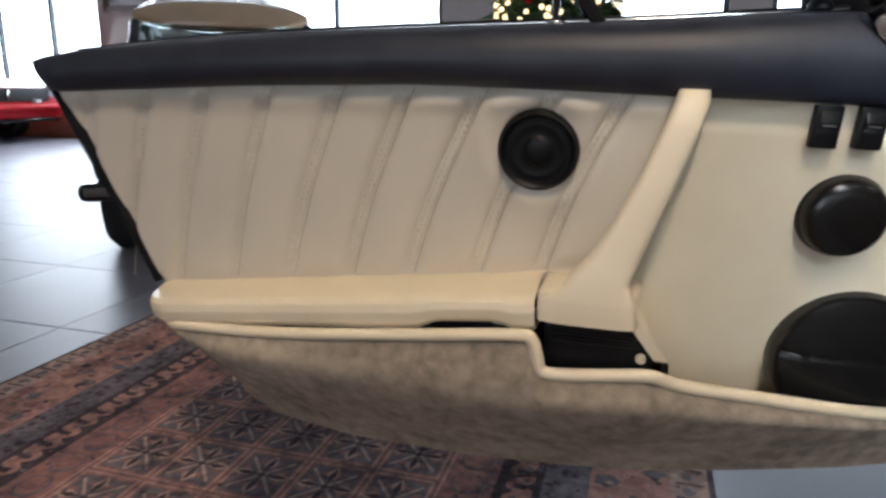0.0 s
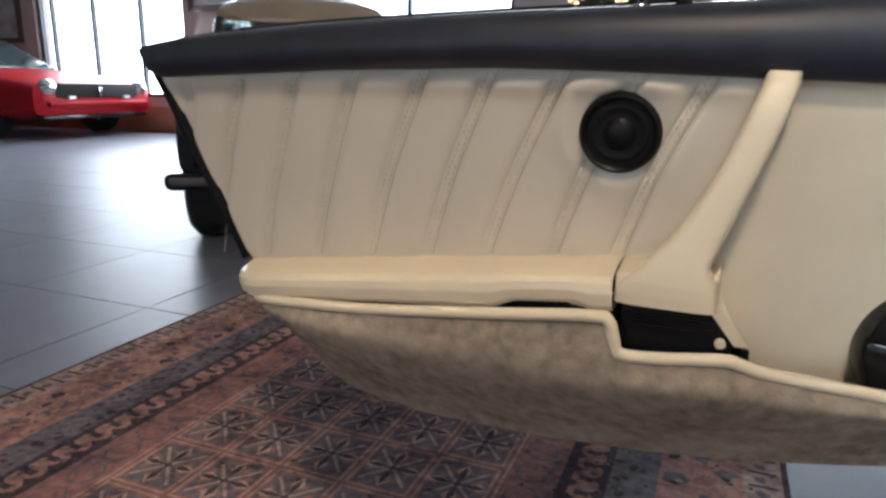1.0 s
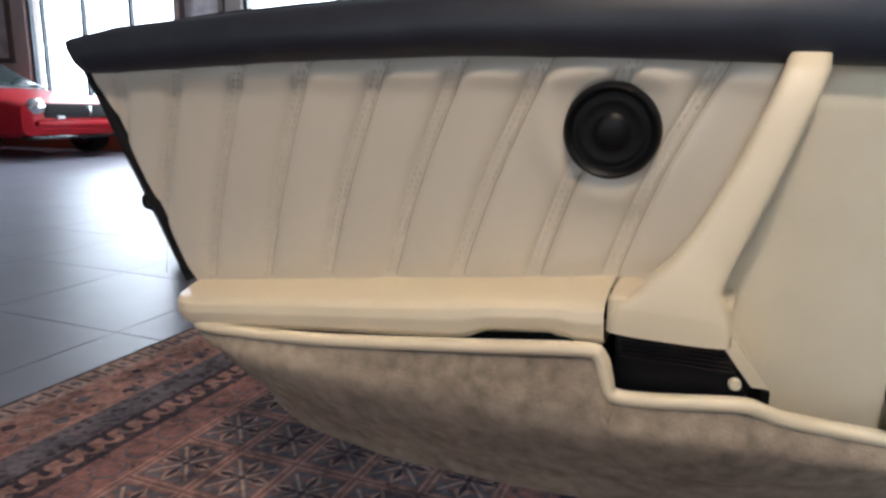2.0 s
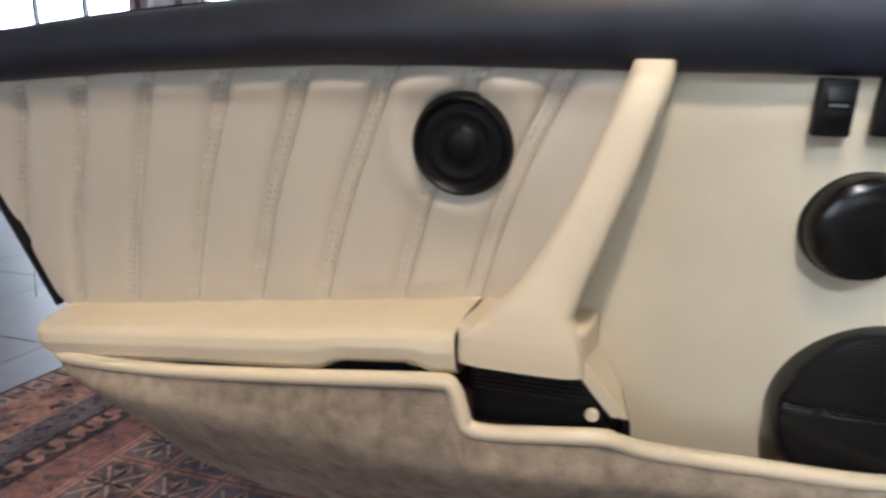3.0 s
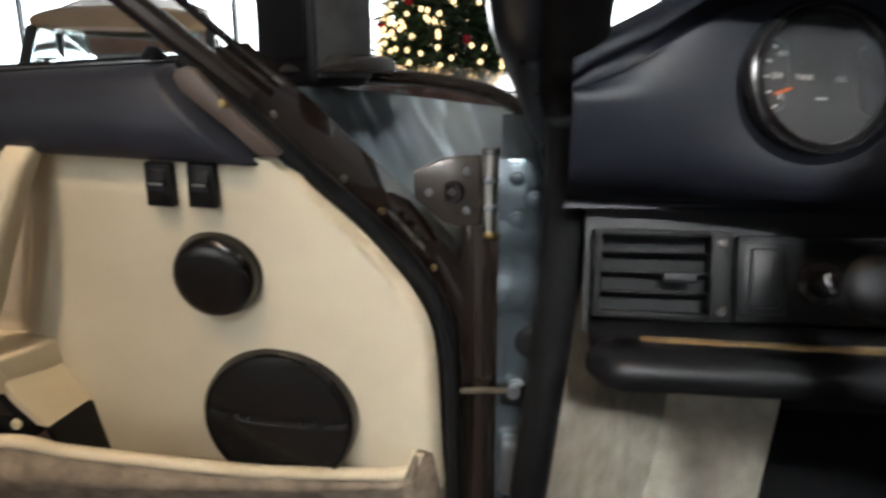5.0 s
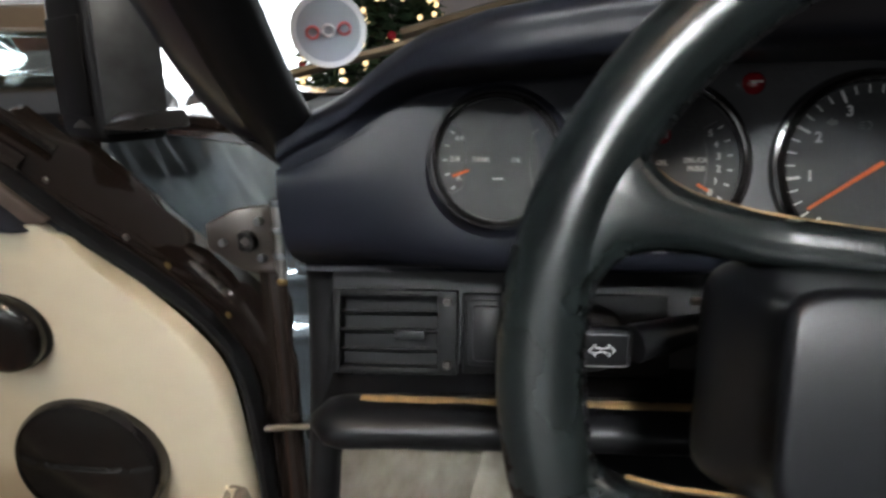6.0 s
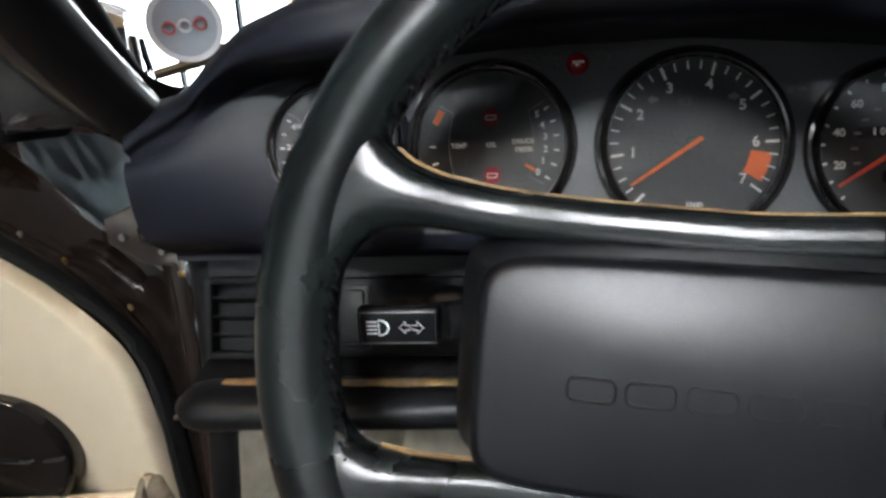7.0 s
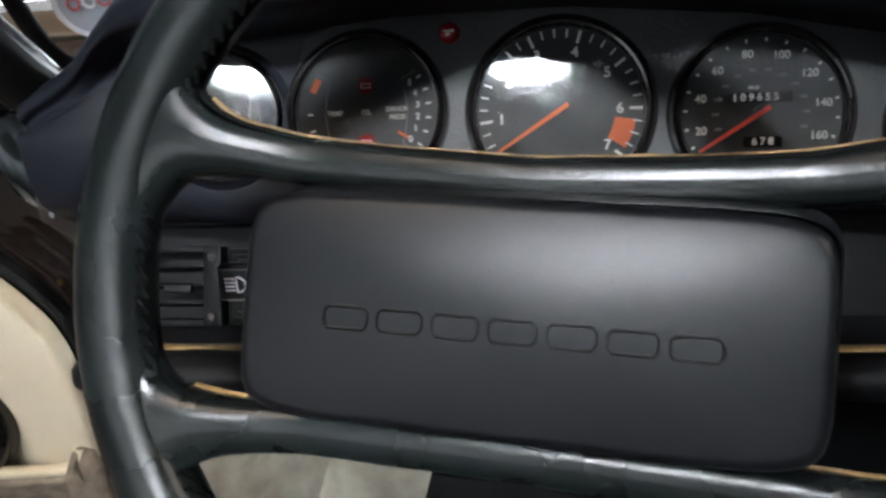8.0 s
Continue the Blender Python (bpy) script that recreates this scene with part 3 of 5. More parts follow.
def D(u, w, n=0.0):
    """A point of the gently bowed door: u along it towards the hinge, w its height, n out of the panel."""
    b = w - 0.65
    terms = (1, u, b, n, u * u, u * b, u * u * u)
    du, dw, dn = [sum(c * q for c, q in zip(row, terms)) for row in (BEND_U, BEND_W, BEND_N)]
    return P0 + U * (u + du) + V * (w + dw - 0.77) + NRM * (n + dn)


def on_door(u, w, n=0.0):
    along, up = D(u + 0.01, w, n) - D(u - 0.01, w, n), D(u, w + 0.01, n) - D(u, w - 0.01, n)
    return frame_of(D(u, w, n), along.cross(up), along)


door = thing("open_door", D(0.40, 0.40, -0.05), "open car door trimmed in cream leather and taupe carpet", "door")

LEFT_W, LEFT_U = [0.50, 0.534, 0.60, 0.66, 0.724, 0.77, 0.80], [-0.486, -0.4975, -0.5195, -0.539, -0.5595, -0.576, -0.587]
# top and bottom of each seam of the quilted leather
SEAMS = [(-0.535, -0.60), (-0.452, -0.555), (-0.374, -0.475), (-0.298, -0.391), (-0.217, -0.311), (-0.143, -0.233), (-0.070, -0.161), (-0.001, -0.086), (0.063, -0.018)]


def arm_w(u):
    return interp(u, [-0.50, -0.018, 0.03], [0.534, 0.597, 0.607])


def seam_u(k, w):
    top, low = SEAMS[k]
    f = (0.775 - w) / (0.775 - arm_w(low))
    return lerp(top, low, f) - 0.006 * math.sin(math.pi * max(0, min(1, f)))


def lower_lean(u, w):
    return -0.13 * (0.77 - w) * ease(u, 0.06, 0.2)


def quilt_n(u, w):
    off = min((u - seam_u(k, w) for k in range(len(SEAMS))), key=abs)
    d = abs(off)
    puff = 0.0052 * (1 - math.exp(-((d / 0.011) ** 1.8)))
    puff -= 0.0022 * math.exp(-((off - 0.0068) / 0.0017) ** 2) + 0.0012 * math.exp(-((off + 0.0062) / 0.0015) ** 2)
    puff += 0.0008 * math.exp(-((off / 0.0045) ** 4))
    edge = min(1, max(0, (0.778 - w) / 0.02)) * min(1, max(0, (w - arm_w(u)) / 0.014))
    top_roll = 0.004 * math.exp(-((0.765 - w) / 0.012) ** 2)
    r = math.hypot(u + 0.019, w - 0.721)
    ring = 0.0030 * math.exp(-((r - 0.053) / 0.014) ** 2)
    wave = 0.0007 * noise.noise(Vector((u * 22, w * 10, 3.1))) + 0.0002 * noise.noise(Vector((u * 80, w * 40, 1.1)))
    sink = 0.014 * (1 - ease(r, 0.030, 0.037))
    return puff * (0.35 + 0.65 * edge) + top_roll + ring + wave - sink


def panel_start(w):
    """Where the smooth panel takes over from the quilted one."""
    return lerp(0.045, 0.108, min(1, max(0, w - 0.60) / 0.17))


def quilt_fn(s, t):
    w = lerp(arm_w(lerp(-0.5, 0.05, s)) - 0.012, 0.781, t)
    left = interp(w, LEFT_W, LEFT_U)
    end = panel_start(w) + 0.012
    u = lerp(left, end, s)
    w = lerp(arm_w(u) - 0.012, 0.781, t)
    return D(u, w, quilt_n(u, w) * ease(end - u, 0.0, 0.02) - 0.006 * ease(u, end - 0.014, end - 0.004))


quilt = part("quilted_panel", patch(quilt_fn, 560, 70, -NRM * 0.01), QUILT, door, "quilted cream leather with stitched slanting seams")

for k in range(1, len(SEAMS)):
    bm = bmesh.new()
    w = 0.772
    while w > arm_w(seam_u(k, w)) + 0.006:
        for off in (-0.0030, 0.0030):
            u = seam_u(k, w) + off
            if u > interp(w, LEFT_W, LEFT_U) + 0.008 and math.hypot(u + 0.019, w - 0.721) > 0.042:
                a, b = D(u, w + 0.0022, quilt_n(u, w) + 0.0001), D(u - 0.0008, w - 0.0022, quilt_n(u, w) + 0.0001)
                merge(bm, tube([a, (a + b) / 2 + NRM * 0.0006, b], [0.0006, 0.0012, 0.0006], 5))
        w -= 0.0065
    part("stitching", bm, THREAD, quilt, kind="stuff")
    # thin dark tube beside the stitches: crease shade put into colour
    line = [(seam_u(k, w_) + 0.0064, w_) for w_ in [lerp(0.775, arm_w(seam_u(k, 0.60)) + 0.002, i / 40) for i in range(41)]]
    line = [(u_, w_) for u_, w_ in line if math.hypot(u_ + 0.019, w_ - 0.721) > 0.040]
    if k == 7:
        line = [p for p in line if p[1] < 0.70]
    part("seam_shade_line", tube([D(u_, w_, quilt_n(u_, w_) + 0.0001) for u_, w_ in line], 0.0006, 5), SEAM_SHADE, quilt)

EDGE_R = [(0.342, 0.769), (0.377, 0.734), (0.411, 0.697), (0.435, 0.664), (0.445, 0.64), (0.447, 0.60), (0.445, 0.54), (0.441, 0.47)]


def right_edge(w):
    return sum(interp(w + d, [p[1] for p in EDGE_R[::-1]], [p[0] for p in EDGE_R[::-1]]) for d in (-0.024, -0.016, -0.008, 0, 0.008, 0.016, 0.024)) / 7


def smooth_fn(s, t):
    w = lerp(0.45, 0.779, t)
    r = right_edge(w) if w < 0.769 else lerp(0.342, 0.332, (w - 0.769) / 0.01)
    u = lerp(panel_start(w), r, s)
    roll = -0.006 * ease(s, 0.975, 1.0) ** 2
    dip = -0.0016 * ease(w, 0.748, 0.752)
    wave = 0.0008 * noise.noise(Vector((u * 18, w * 18, 7.7)))
    return D(u, w, lower_lean(u, w) + roll + wave + 0.0005 + 0.0035 * ease(s, 0.0, 0.12) + dip)


panel = part("door_panel", patch(smooth_fn, 90, 60, -NRM * 0.01), CREAM, door, "smooth cream leather panel")


# padded top roll
def pad_top(u):
    return interp(u, [-0.602, -0.53, -0.33, -0.1, 0.07, 0.25, 0.345], [0.809, 0.819, 0.827, 0.831, 0.836, 0.850, 0.850])


PAD_SIDE = smooth_path([(n, h, 0) for n, h in [(-0.002, 0.0), (0.012, 0.02), (0.020, 0.16), (0.023, 0.38), (0.020, 0.62), (0.011, 0.84), (-0.004, 0.96), (-0.020, 0.985), (-0.045, 0.95), (-0.075, 0.90)]], 8)


def pad_fn(s, t):
    q = t * (len(PAD_SIDE) - 1)
    i = min(int(q), len(PAD_SIDE) - 2)
    n, h, _ = PAD_SIDE[i].lerp(PAD_SIDE[i + 1], q - i)
    u = lerp(interp(h, [0, 0.15, 0.84, 1], [-0.582, -0.586, -0.604, -0.590]), 0.345, s)
    top = pad_top(u)
    low = interp(u, [-0.602, -0.57, -0.33, -0.14, 0.1, 0.345], [0.772, 0.768, 0.775, 0.777, 0.772, 0.773])
    n *= lerp(0.55, 1, ease(u, -0.606, -0.56))
    # cut back along the sloping trim plate
    line = interp(lerp(low, top, h), [0.775, 0.848], [0.322, 0.250])
    n = lerp(n, min(n, -0.003), ease(u, line - 0.012, line + 0.002))
    wave = 0.0008 * noise.noise(Vector((u * 12, h * 2, 5.0)))
    return D(u, min(lerp(low, top, h), interp(u, [0.252, 0.335], [0.850, 0.782])), n + wave)


pad = part("top_pad", patch(pad_fn, 380, 72), BLACK_LEATHER, door, "black padded leather top roll")
END_MID = D(-0.592, 0.792, -0.04)
part("pad_end", patch(lambda s, t: Vector(pad_fn(0, t)).lerp(END_MID, s), 6, 36), BLACK_LEATHER, pad)
part("window_seal", tube(smooth_path([D(u, pad_top(u) + 0.003, -0.035) for u in (-0.575, -0.4, -0.2, 0.0, 0.1, 0.18, 0.25)]), 0.004), RUBBER, door)
part("chrome_strip", tube(smooth_path([D(u, pad_top(u) + 0.0025, -0.030) for u in (-0.57, -0.4, -0.2, 0.0, 0.1, 0.18, 0.25)]), 0.0016), CHROME, door)
pin = part("lock_pin", lathe([(0, 0.03), (0.003, 0.029), (0.0042, 0.022), (0.003, 0.012), (0.0028, -0.03)], frame_of(D(-0.006, 0.834, -0.025), (0, 0, 1)), 16), PLASTIC, door)
part("collar", lathe([(0.003, 0.004), (0.008, 0.003), (0.010, 0.0), (0.010, -0.006)], frame_of(D(-0.006, 0.834, -0.025), (0, 0, 1)), 20), CHROME, pin)
part("mirror_screw_cap", lathe([(0, 0.012), (0.006, 0.010), (0.010, 0.004), (0.011, 0.0)], frame_of(D(0.222, 0.850, -0.022), (0, 0, 1)), 20), PLASTIC, door)

# black edge of the shell along the free end, and the outer skin
shell_pts = [(-0.582, 0.788), (-0.576, 0.77), (-0.5595, 0.724), (-0.539, 0.66), (-0.5195, 0.60), (-0.4975, 0.534)]
part("edge_seal", tube(smooth_path([D(u - 0.011, w, -0.006) for u, w in shell_pts], 6), 0.009, 8, 0.014), RUBBER, door)
outline = [(-0.588, 0.812), (-0.585, 0.77), (-0.561, 0.724), (-0.544, 0.66), (-0.53, 0.60), (-0.508, 0.534), (-0.483, 0.47), (-0.44, 0.405), (-0.35, 0.37), (-0.2, 0.375), (0.0, 0.385), (0.2, 0.40), (0.44, 0.42), (0.452, 0.60), (0.43, 0.69), (0.345, 0.78), (0.29, 0.83)]
part("outer_skin", prism([D(u, w, -0.072) for u, w in outline], -NRM * 0.05, 0.015, 3), PAINT, door, "dark brown glossy outer skin")


# small speaker
def ring_speaker(u, w, r, n):
    m = on_door(u, w, n)
    s = part("speaker", lathe([(r * .70, 0.0045), (r * .78, 0.0045), (r * .82, 0.0075), (r * .90, 0.0098), (r * .97, 0.0075), (r, 0.001), (r, -0.006)], m, 56), PLASTIC, door, "black plastic speaker ring")
    part("grille", lathe([(r * .36, 0.0052), (r * .39, 0.0045), (r * .56, 0.0048), (r * .60, 0.0058), (r * .66, 0.0058), (r * .72, 0.0046)], m, 56), RUBBER, s)
    part("dome", lathe([(0, 0.0082), (r * .2, 0.0078), (r * .30, 0.0066), (r * .36, 0.0050)], m, 40), PLASTIC, s)


ring_speaker(-0.0175, 0.7195, 0.0385, 0.0045)


def disc_cover(u, w, r, n):
    m = on_door(u, w, n)
    s = part("speaker_cover", lathe([(0, 0.0205), (r * .5, 0.0202), (r * .80, 0.0185), (r * .92, 0.0150), (r * .98, 0.009), (r, 0.002), (r, -0.02)], m, 64), COVER, door, "round black speaker cover")
    part("cover_lip", lathe([(r * .985, 0.006), (r * 1.02, 0.0045), (r * 1.03, 0.0), (r * 1.03, -0.02)], m, 64), PLASTIC, s)


disc_cover(0.2600, 0.676, 0.0375, -0.008)


def woofer(u, w, r, n):
    m = on_door(u, w, n)
    s = part("woofer", lathe([(r * .90, 0.016), (r * .94, 0.019), (r * .985, 0.015), (r, 0.004), (r, -0.02)], m, 72), GLOSS_BLACK, door, "large black woofer cover")

    def fn(a, b):
        q, t = b * r * .92, a * 2 * math.pi
        x, y = q * math.cos(t), q * math.sin(t)
        h = 0.016 + 0.010 * (1 - (b * .95) ** 2)
        h -= 0.0030 * math.exp(-((y - 0.006 + .02 * x * x / r) / 0.0022) ** 2) + 0.0030 * math.exp(-((y + 0.043 - .1 * x) / 0.0022) ** 2)
        return m @ Vector((x, y, h))
    bm = patch(fn, 72, 40)
    bmesh.ops.remove_doubles(bm, verts=bm.verts, dist=1e-5)
    cone = part("grille", bm, COVER, s)
    ribs = bmesh.new()
    y = -r * .8
    while y < r * .86:
        half = math.sqrt(max(0, (r * .88) ** 2 - y * y))
        pts = []
        for i in range(13):
            x = lerp(-half, half, i / 12)
            b = math.hypot(x, y) / (r * .92)
            pts.append(m @ Vector((x, y, 0.0163 + 0.010 * (1 - (b * .95) ** 2))))
        merge(ribs, tube(pts, 0.00035, 4))
        y += 0.0026
    part("rib_mesh", ribs, RUBBER, cone, kind="stuff")


woofer(0.2880, 0.530, 0.0735, -0.027)


def rocker(u, w):
    m = on_door(u, w, 0.004)
    s = part("window_switch", block((0.0225, 0.036, 0.009), m @ Matrix.Translation((0, 0, 0.002)), 0.0015), PLASTIC, door, "black rocker window switch")
    part("rocker", prism([m @ Vector((-0.0075, y, z)) for y, z in ((-0.013, 0.0065), (-0.004, 0.0085), (0.0, 0.0075), (0.004, 0.011), (0.013, 0.0075), (0.013, 0.004), (-0.013, 0.004))], m.to_3x3() @ Vector((0.015, 0, 0)), 0.0006), PLASTIC, s)
    part("switch_mark", block((0.011, 0.0016, 0.0008), m @ Matrix.Translation((0, 0.0018, 0.0098))), STEEL, s)


rocker(0.2315, 0.7535)
rocker(0.2690, 0.7550)

# armrest


def arm_fn(s, t):
    """Top and rounded front of the armrest; s along it, t from the panel over the top and down the front."""
    u = lerp(-0.497, -0.0115, s)
    tip = max(0, min(1, (u + 0.497) / 0.05))
    reach = 0.065 * math.sqrt(max(0.02, 1 - (1 - tip) ** 2))
    back = arm_w(u) - 0.001
    top = back - 0.004
    low = interp(u, [-0.497, -0.44, -0.128, -0.013], [0.505, 0.503, 0.541, 0.556])
    slot = 0.008 * ease(u, -0.135, -0.105) * (1 - ease(u, -0.050, -0.03))
    low += slot
    prof = [(-0.006, 0), (0.35, 0), (0.70, 0.02), (0.88, 0.08), (0.97, 0.24), (1.0, 0.5), (0.97, 0.85), (0.90, 1.0), (0.4, 1.0), (-0.006, 1.0)]
    q = t * (len(prof) - 1)
    i = min(int(q), len(prof) - 2)
    n, h = [lerp(a, b, q - i) for a, b in zip(prof[i], prof[i + 1])]
    wave = 0.0007 * noise.noise(Vector((u * 20, n * 3, 2.0)))
    w = lerp(lerp(back, top, n), low, h)
    return D(u, w + wave, n * reach)


bm = patch(arm_fn, 110, 54)
bmesh.ops.holes_fill(bm, edges=[e for e in bm.edges if e.is_boundary])
arm = part("armrest", bm, IVORY, door, "padded ivory leather armrest")
part("pull_slot", prism([D(u, w, 0.045) for u, w in ((-0.128, 0.551), (-0.105, 0.560), (-0.050, 0.567), (-0.034, 0.562), (-0.034, 0.553), (-0.128, 0.543))], NRM * 0.012), RUBBER, arm)

# armrest end block with the sweeping pull handle
HAND = [(0.1195, 0.779, 0.012, 0.0135, 0.0085), (0.1175, 0.768, 0.020, 0.015, 0.0095), (0.111, 0.750, 0.027, 0.0155, 0.010), (0.0935, 0.704, 0.037, 0.0165, 0.011), (0.0735, 0.66, 0.044, 0.0185, 0.011), (0.0565, 0.628, 0.050, 0.022, 0.011), (0.046, 0.612, 0.053, 0.0265, 0.012), (0.043, 0.600, 0.055, 0.0325, 0.012), (0.037, 0.590, 0.056, 0.042, 0.0125), (0.0352, 0.580, 0.0565, 0.0455, 0.0125), (0.0350, 0.5685, 0.0565, 0.0457, 0.0125)]


def hand_fn(s, t):
    q = s * (len(HAND) - 1)
    i = min(int(q), len(HAND) - 2)
    u, w, n, hw, th = [lerp(a, b, q - i) for a, b in zip(HAND[i], HAND[i + 1])]
    a = 2 * math.pi * t
    c, sn = math.cos(a), math.sin(a)
    e = 0.56
    skew = 0.10 * ease(s, 0.15, 0.55) * (1 - ease(s, 0.6, 0.85))
    du = hw * math.copysign(abs(c) ** e, c)
    return D(u + du, w - du * skew, n + th * math.copysign(abs(sn) ** e, sn))


bm = patch(hand_fn, 54, 40)
bmesh.ops.remove_doubles(bm, verts=bm.verts, dist=1e-5)
bmesh.ops.holes_fill(bm, edges=[e for e in bm.edges if e.is_boundary])
handle = part("pull_handle", bm, IVORY, door, "ivory leather pull handle")
part("handle_base", prism([D(u, 0.568, n) for u, n in ((-0.0108, 0.0), (-0.0108, 0.062), (0.070, 0.062), (0.079, 0.052), (0.082, 0.01), (0.082, -0.02))], V * 0.030, 0.004, 3), IVORY, handle)
LEDGE = [D(0.066, 0.597, 0.052), D(0.080, 0.580, -0.004), D(0.096, 0.533, -0.018), D(0.110, 0.535, 0.050)]
part("base_ledge", patch(lambda s, t: LEDGE[0].lerp(LEDGE[1], s).lerp(LEDGE[3].lerp(LEDGE[2], s), t) + NRM * (0.003 * math.sin(math.pi * t)), 10, 12, -U * 0.012), IVORY, handle)
# ash tray box under the handle
tray = part("ashtray", prism([D(u, w, 0.012) for u, w in ((-0.004, 0.567), (0.079, 0.5675), (0.097, 0.531), (-0.004, 0.523))], NRM * 0.046, 0.002), PLASTIC, door, "black ribbed ashtray flap")
ribs = bmesh.new()
for k in range(5):
    merge(ribs, tube([D(0.001, 0.562 - k * 0.0035, 0.0585), D(0.078 + k * 0.0018, 0.5625 - k * 0.0035, 0.0585)], 0.0008, 5))
part("rib", ribs, GLOSS_BLACK, tray, kind="stuff")
part("push_button", lathe([(0, 0.0015), (0.0038, 0.0012), (0.0048, 0.0), (0.0048, -0.003)], on_door(0.0855, 0.5385, 0.0585), 24), CREAM, tray, "round cream button")
part("tray_side", prism([D(0.111, 0.533, 0.049), D(0.097, 0.531, -0.019), D(0.1005, 0.460, -0.026), D(0.112, 0.500, 0.044)], -U * 0.006), PLASTIC, tray)

# piped lip of the door pocket
LIP = [(-0.462, 0.507, 0.040), (-0.44, 0.507, 0.058), (-0.39, 0.511, 0.064), (-0.278, 0.521, 0.066), (-0.13, 0.541, 0.066), (-0.03, 0.555, 0.066), (-0.014, 0.552, 0.066), (-0.009, 0.535, 0.066), (-0.004, 0.521, 0.066), (0.02, 0.520, 0.065), (0.088, 0.529, 0.063), (0.104, 0.525, 0.058), (0.125, 0.517, 0.050), (0.20, 0.505, 0.030), (0.28, 0.492, 0.008), (0.36, 0.482, -0.016), (0.405, 0.480, -0.026), (0.418, 0.487, -0.029), (0.4235, 0.504, -0.030)]
lip_pts = [D(u, w - 0.004, n) for u, w, n in LIP]
part("pocket_piping", tube(smooth_path(lip_pts, 6), 0.0062, 12), IVORY, door, "ivory leather piping")


# carpeted pocket below
def pocket_fn(s, t):
    q = s * (len(LIP) - 1)
    i = min(int(q), len(LIP) - 2)
    u, w, n = [lerp(a, b, q - i) for a, b in zip(LIP[i], LIP[i + 1])]
    low = interp(u, [-0.462, -0.43, -0.36, -0.25, -0.1, 0.1, 0.3, 0.43], [0.490, 0.412, 0.369, 0.359, 0.367, 0.387, 0.402, 0.42])
    w -= 0.006
    here = lerp(w, low, t)
    f = max(0, min(1, (0.555 - here) / (0.555 - low)))
    bulge = math.sin(math.pi * f) * 0.012 * ease(t, 0, 0.2)
    wave = 0.0018 * noise.noise(Vector((u * 22, here * 30, 9.0))) * math.sin(math.pi * t)
    return D(u + (0.03 * t if u < -0.4 else 0), here, lerp(n + 0.002, 0.012 - 0.05 * ease(u, 0.0, 0.43), ease(f, 0.3, 1.0) * ease(t, 0, 0.3)) + bulge + wave)


part("door_pocket", patch(pocket_fn, 160, 30, -NRM * 0.008), CARPET, door, "taupe carpet covered pocket")
part("pocket_end", prism([D(u, w, n) for u, w, n in ((0.421, 0.501, -0.022), (0.437, 0.499, -0.03), (0.440, 0.42, -0.035), (0.405, 0.42, -0.018), (0.41, 0.472, -0.016))], -NRM * 0.03, 0.004), CARPET, door)

# front edge of the shell, window frame and mirror mount
FRONT = [(0.262, 0.853, -0.005), (0.300, 0.818, -0.008), (0.345, 0.775, -0.012), (0.395, 0.727, -0.022), (0.430, 0.685, -0.030), (0.453, 0.640, -0.034), (0.459, 0.59, -0.036), (0.458, 0.50, -0.038), (0.455, 0.42, -0.04)]
part("front_seal", tube(smooth_path([D(u, w, n) for u, w, n in FRONT], 6), 0.009, 10, 0.012), RUBBER, door)
FR2 = [(u + 0.014 + 0.010 * ease(0.8 - w, 0, .3), w + 0.012, n - 0.03) for u, w, n in FRONT]


def front_fn(s, t):
    q = s * (len(FRONT) - 1)
    i = min(int(q), len(FRONT) - 2)
    a = [lerp(x, y, q - i) for x, y in zip(FRONT[i], FRONT[i + 1])]
    b = [lerp(x, y, q - i) for x, y in zip(FR2[i], FR2[i + 1])]
    c = [lerp(x, y, t) for x, y in zip(a, b)]
    return D(c[0], c[1], c[2] - 0.004 + 0.008 * math.sin(math.pi * t))


part("front_edge", patch(front_fn, 60, 10, -NRM * 0.03), PAINT, door, "dark brown glossy door edge")
for f in (0.16, 0.30, 0.37, 0.52):
    part("edge_screw", lathe([(0, 0.0022), (0.0028, 0.0018), (0.0036, 0.0)], frame_of(front_fn(f, 0.55) + NRM * 0.0005, NRM), 14), BRASS if f > 0.3 else STEEL, door)
part("window_frame", tube([D(0.305, 0.826, -0.018), D(0.262, 0.866, -0.004), D(0.10, 1.02, 0.05), D(-0.02, 1.10, 0.09)], 0.010, 10, 0.013), PAINT, door)
part("window_frame_trim", tube([D(0.318, 0.836, -0.04), D(0.275, 0.876, -0.03), D(0.12, 1.03, 0.02)], 0.004, 8), GLOSS_BLACK, door)
part("quarter_window_bar", tube([D(0.034, 0.832, -0.035), D(-0.006, 0.89, -0.03), D(-0.06, 0.97, -0.02), D(-0.10, 1.05, -0.01)], 0.008, 8, 0.012), GLOSS_BLACK, door)
plate = part("mirror_plate", prism([D(u, w + 0.12 * (w - 0.78) + 0.003, 0.003) for u, w in ((0.2600, 0.8302), (0.2635, 0.8346), (0.2718, 0.8377), (0.2795, 0.8358), (0.2935, 0.8225), (0.3098, 0.8070), (0.3263, 0.7942), (0.3414, 0.7829), (0.3359, 0.7794), (0.3216, 0.7802), (0.3016, 0.7965), (0.2805, 0.8107), (0.2651, 0.8212))], NRM * 0.006, 0.0012), BRONZE, door, "brown trim plate")
part("screw", lathe([(0, 0.0018), (0.003, 0.0015), (0.0038, 0)], on_door(0.2995, 0.8210, 0.009), 16), BRASS, plate)

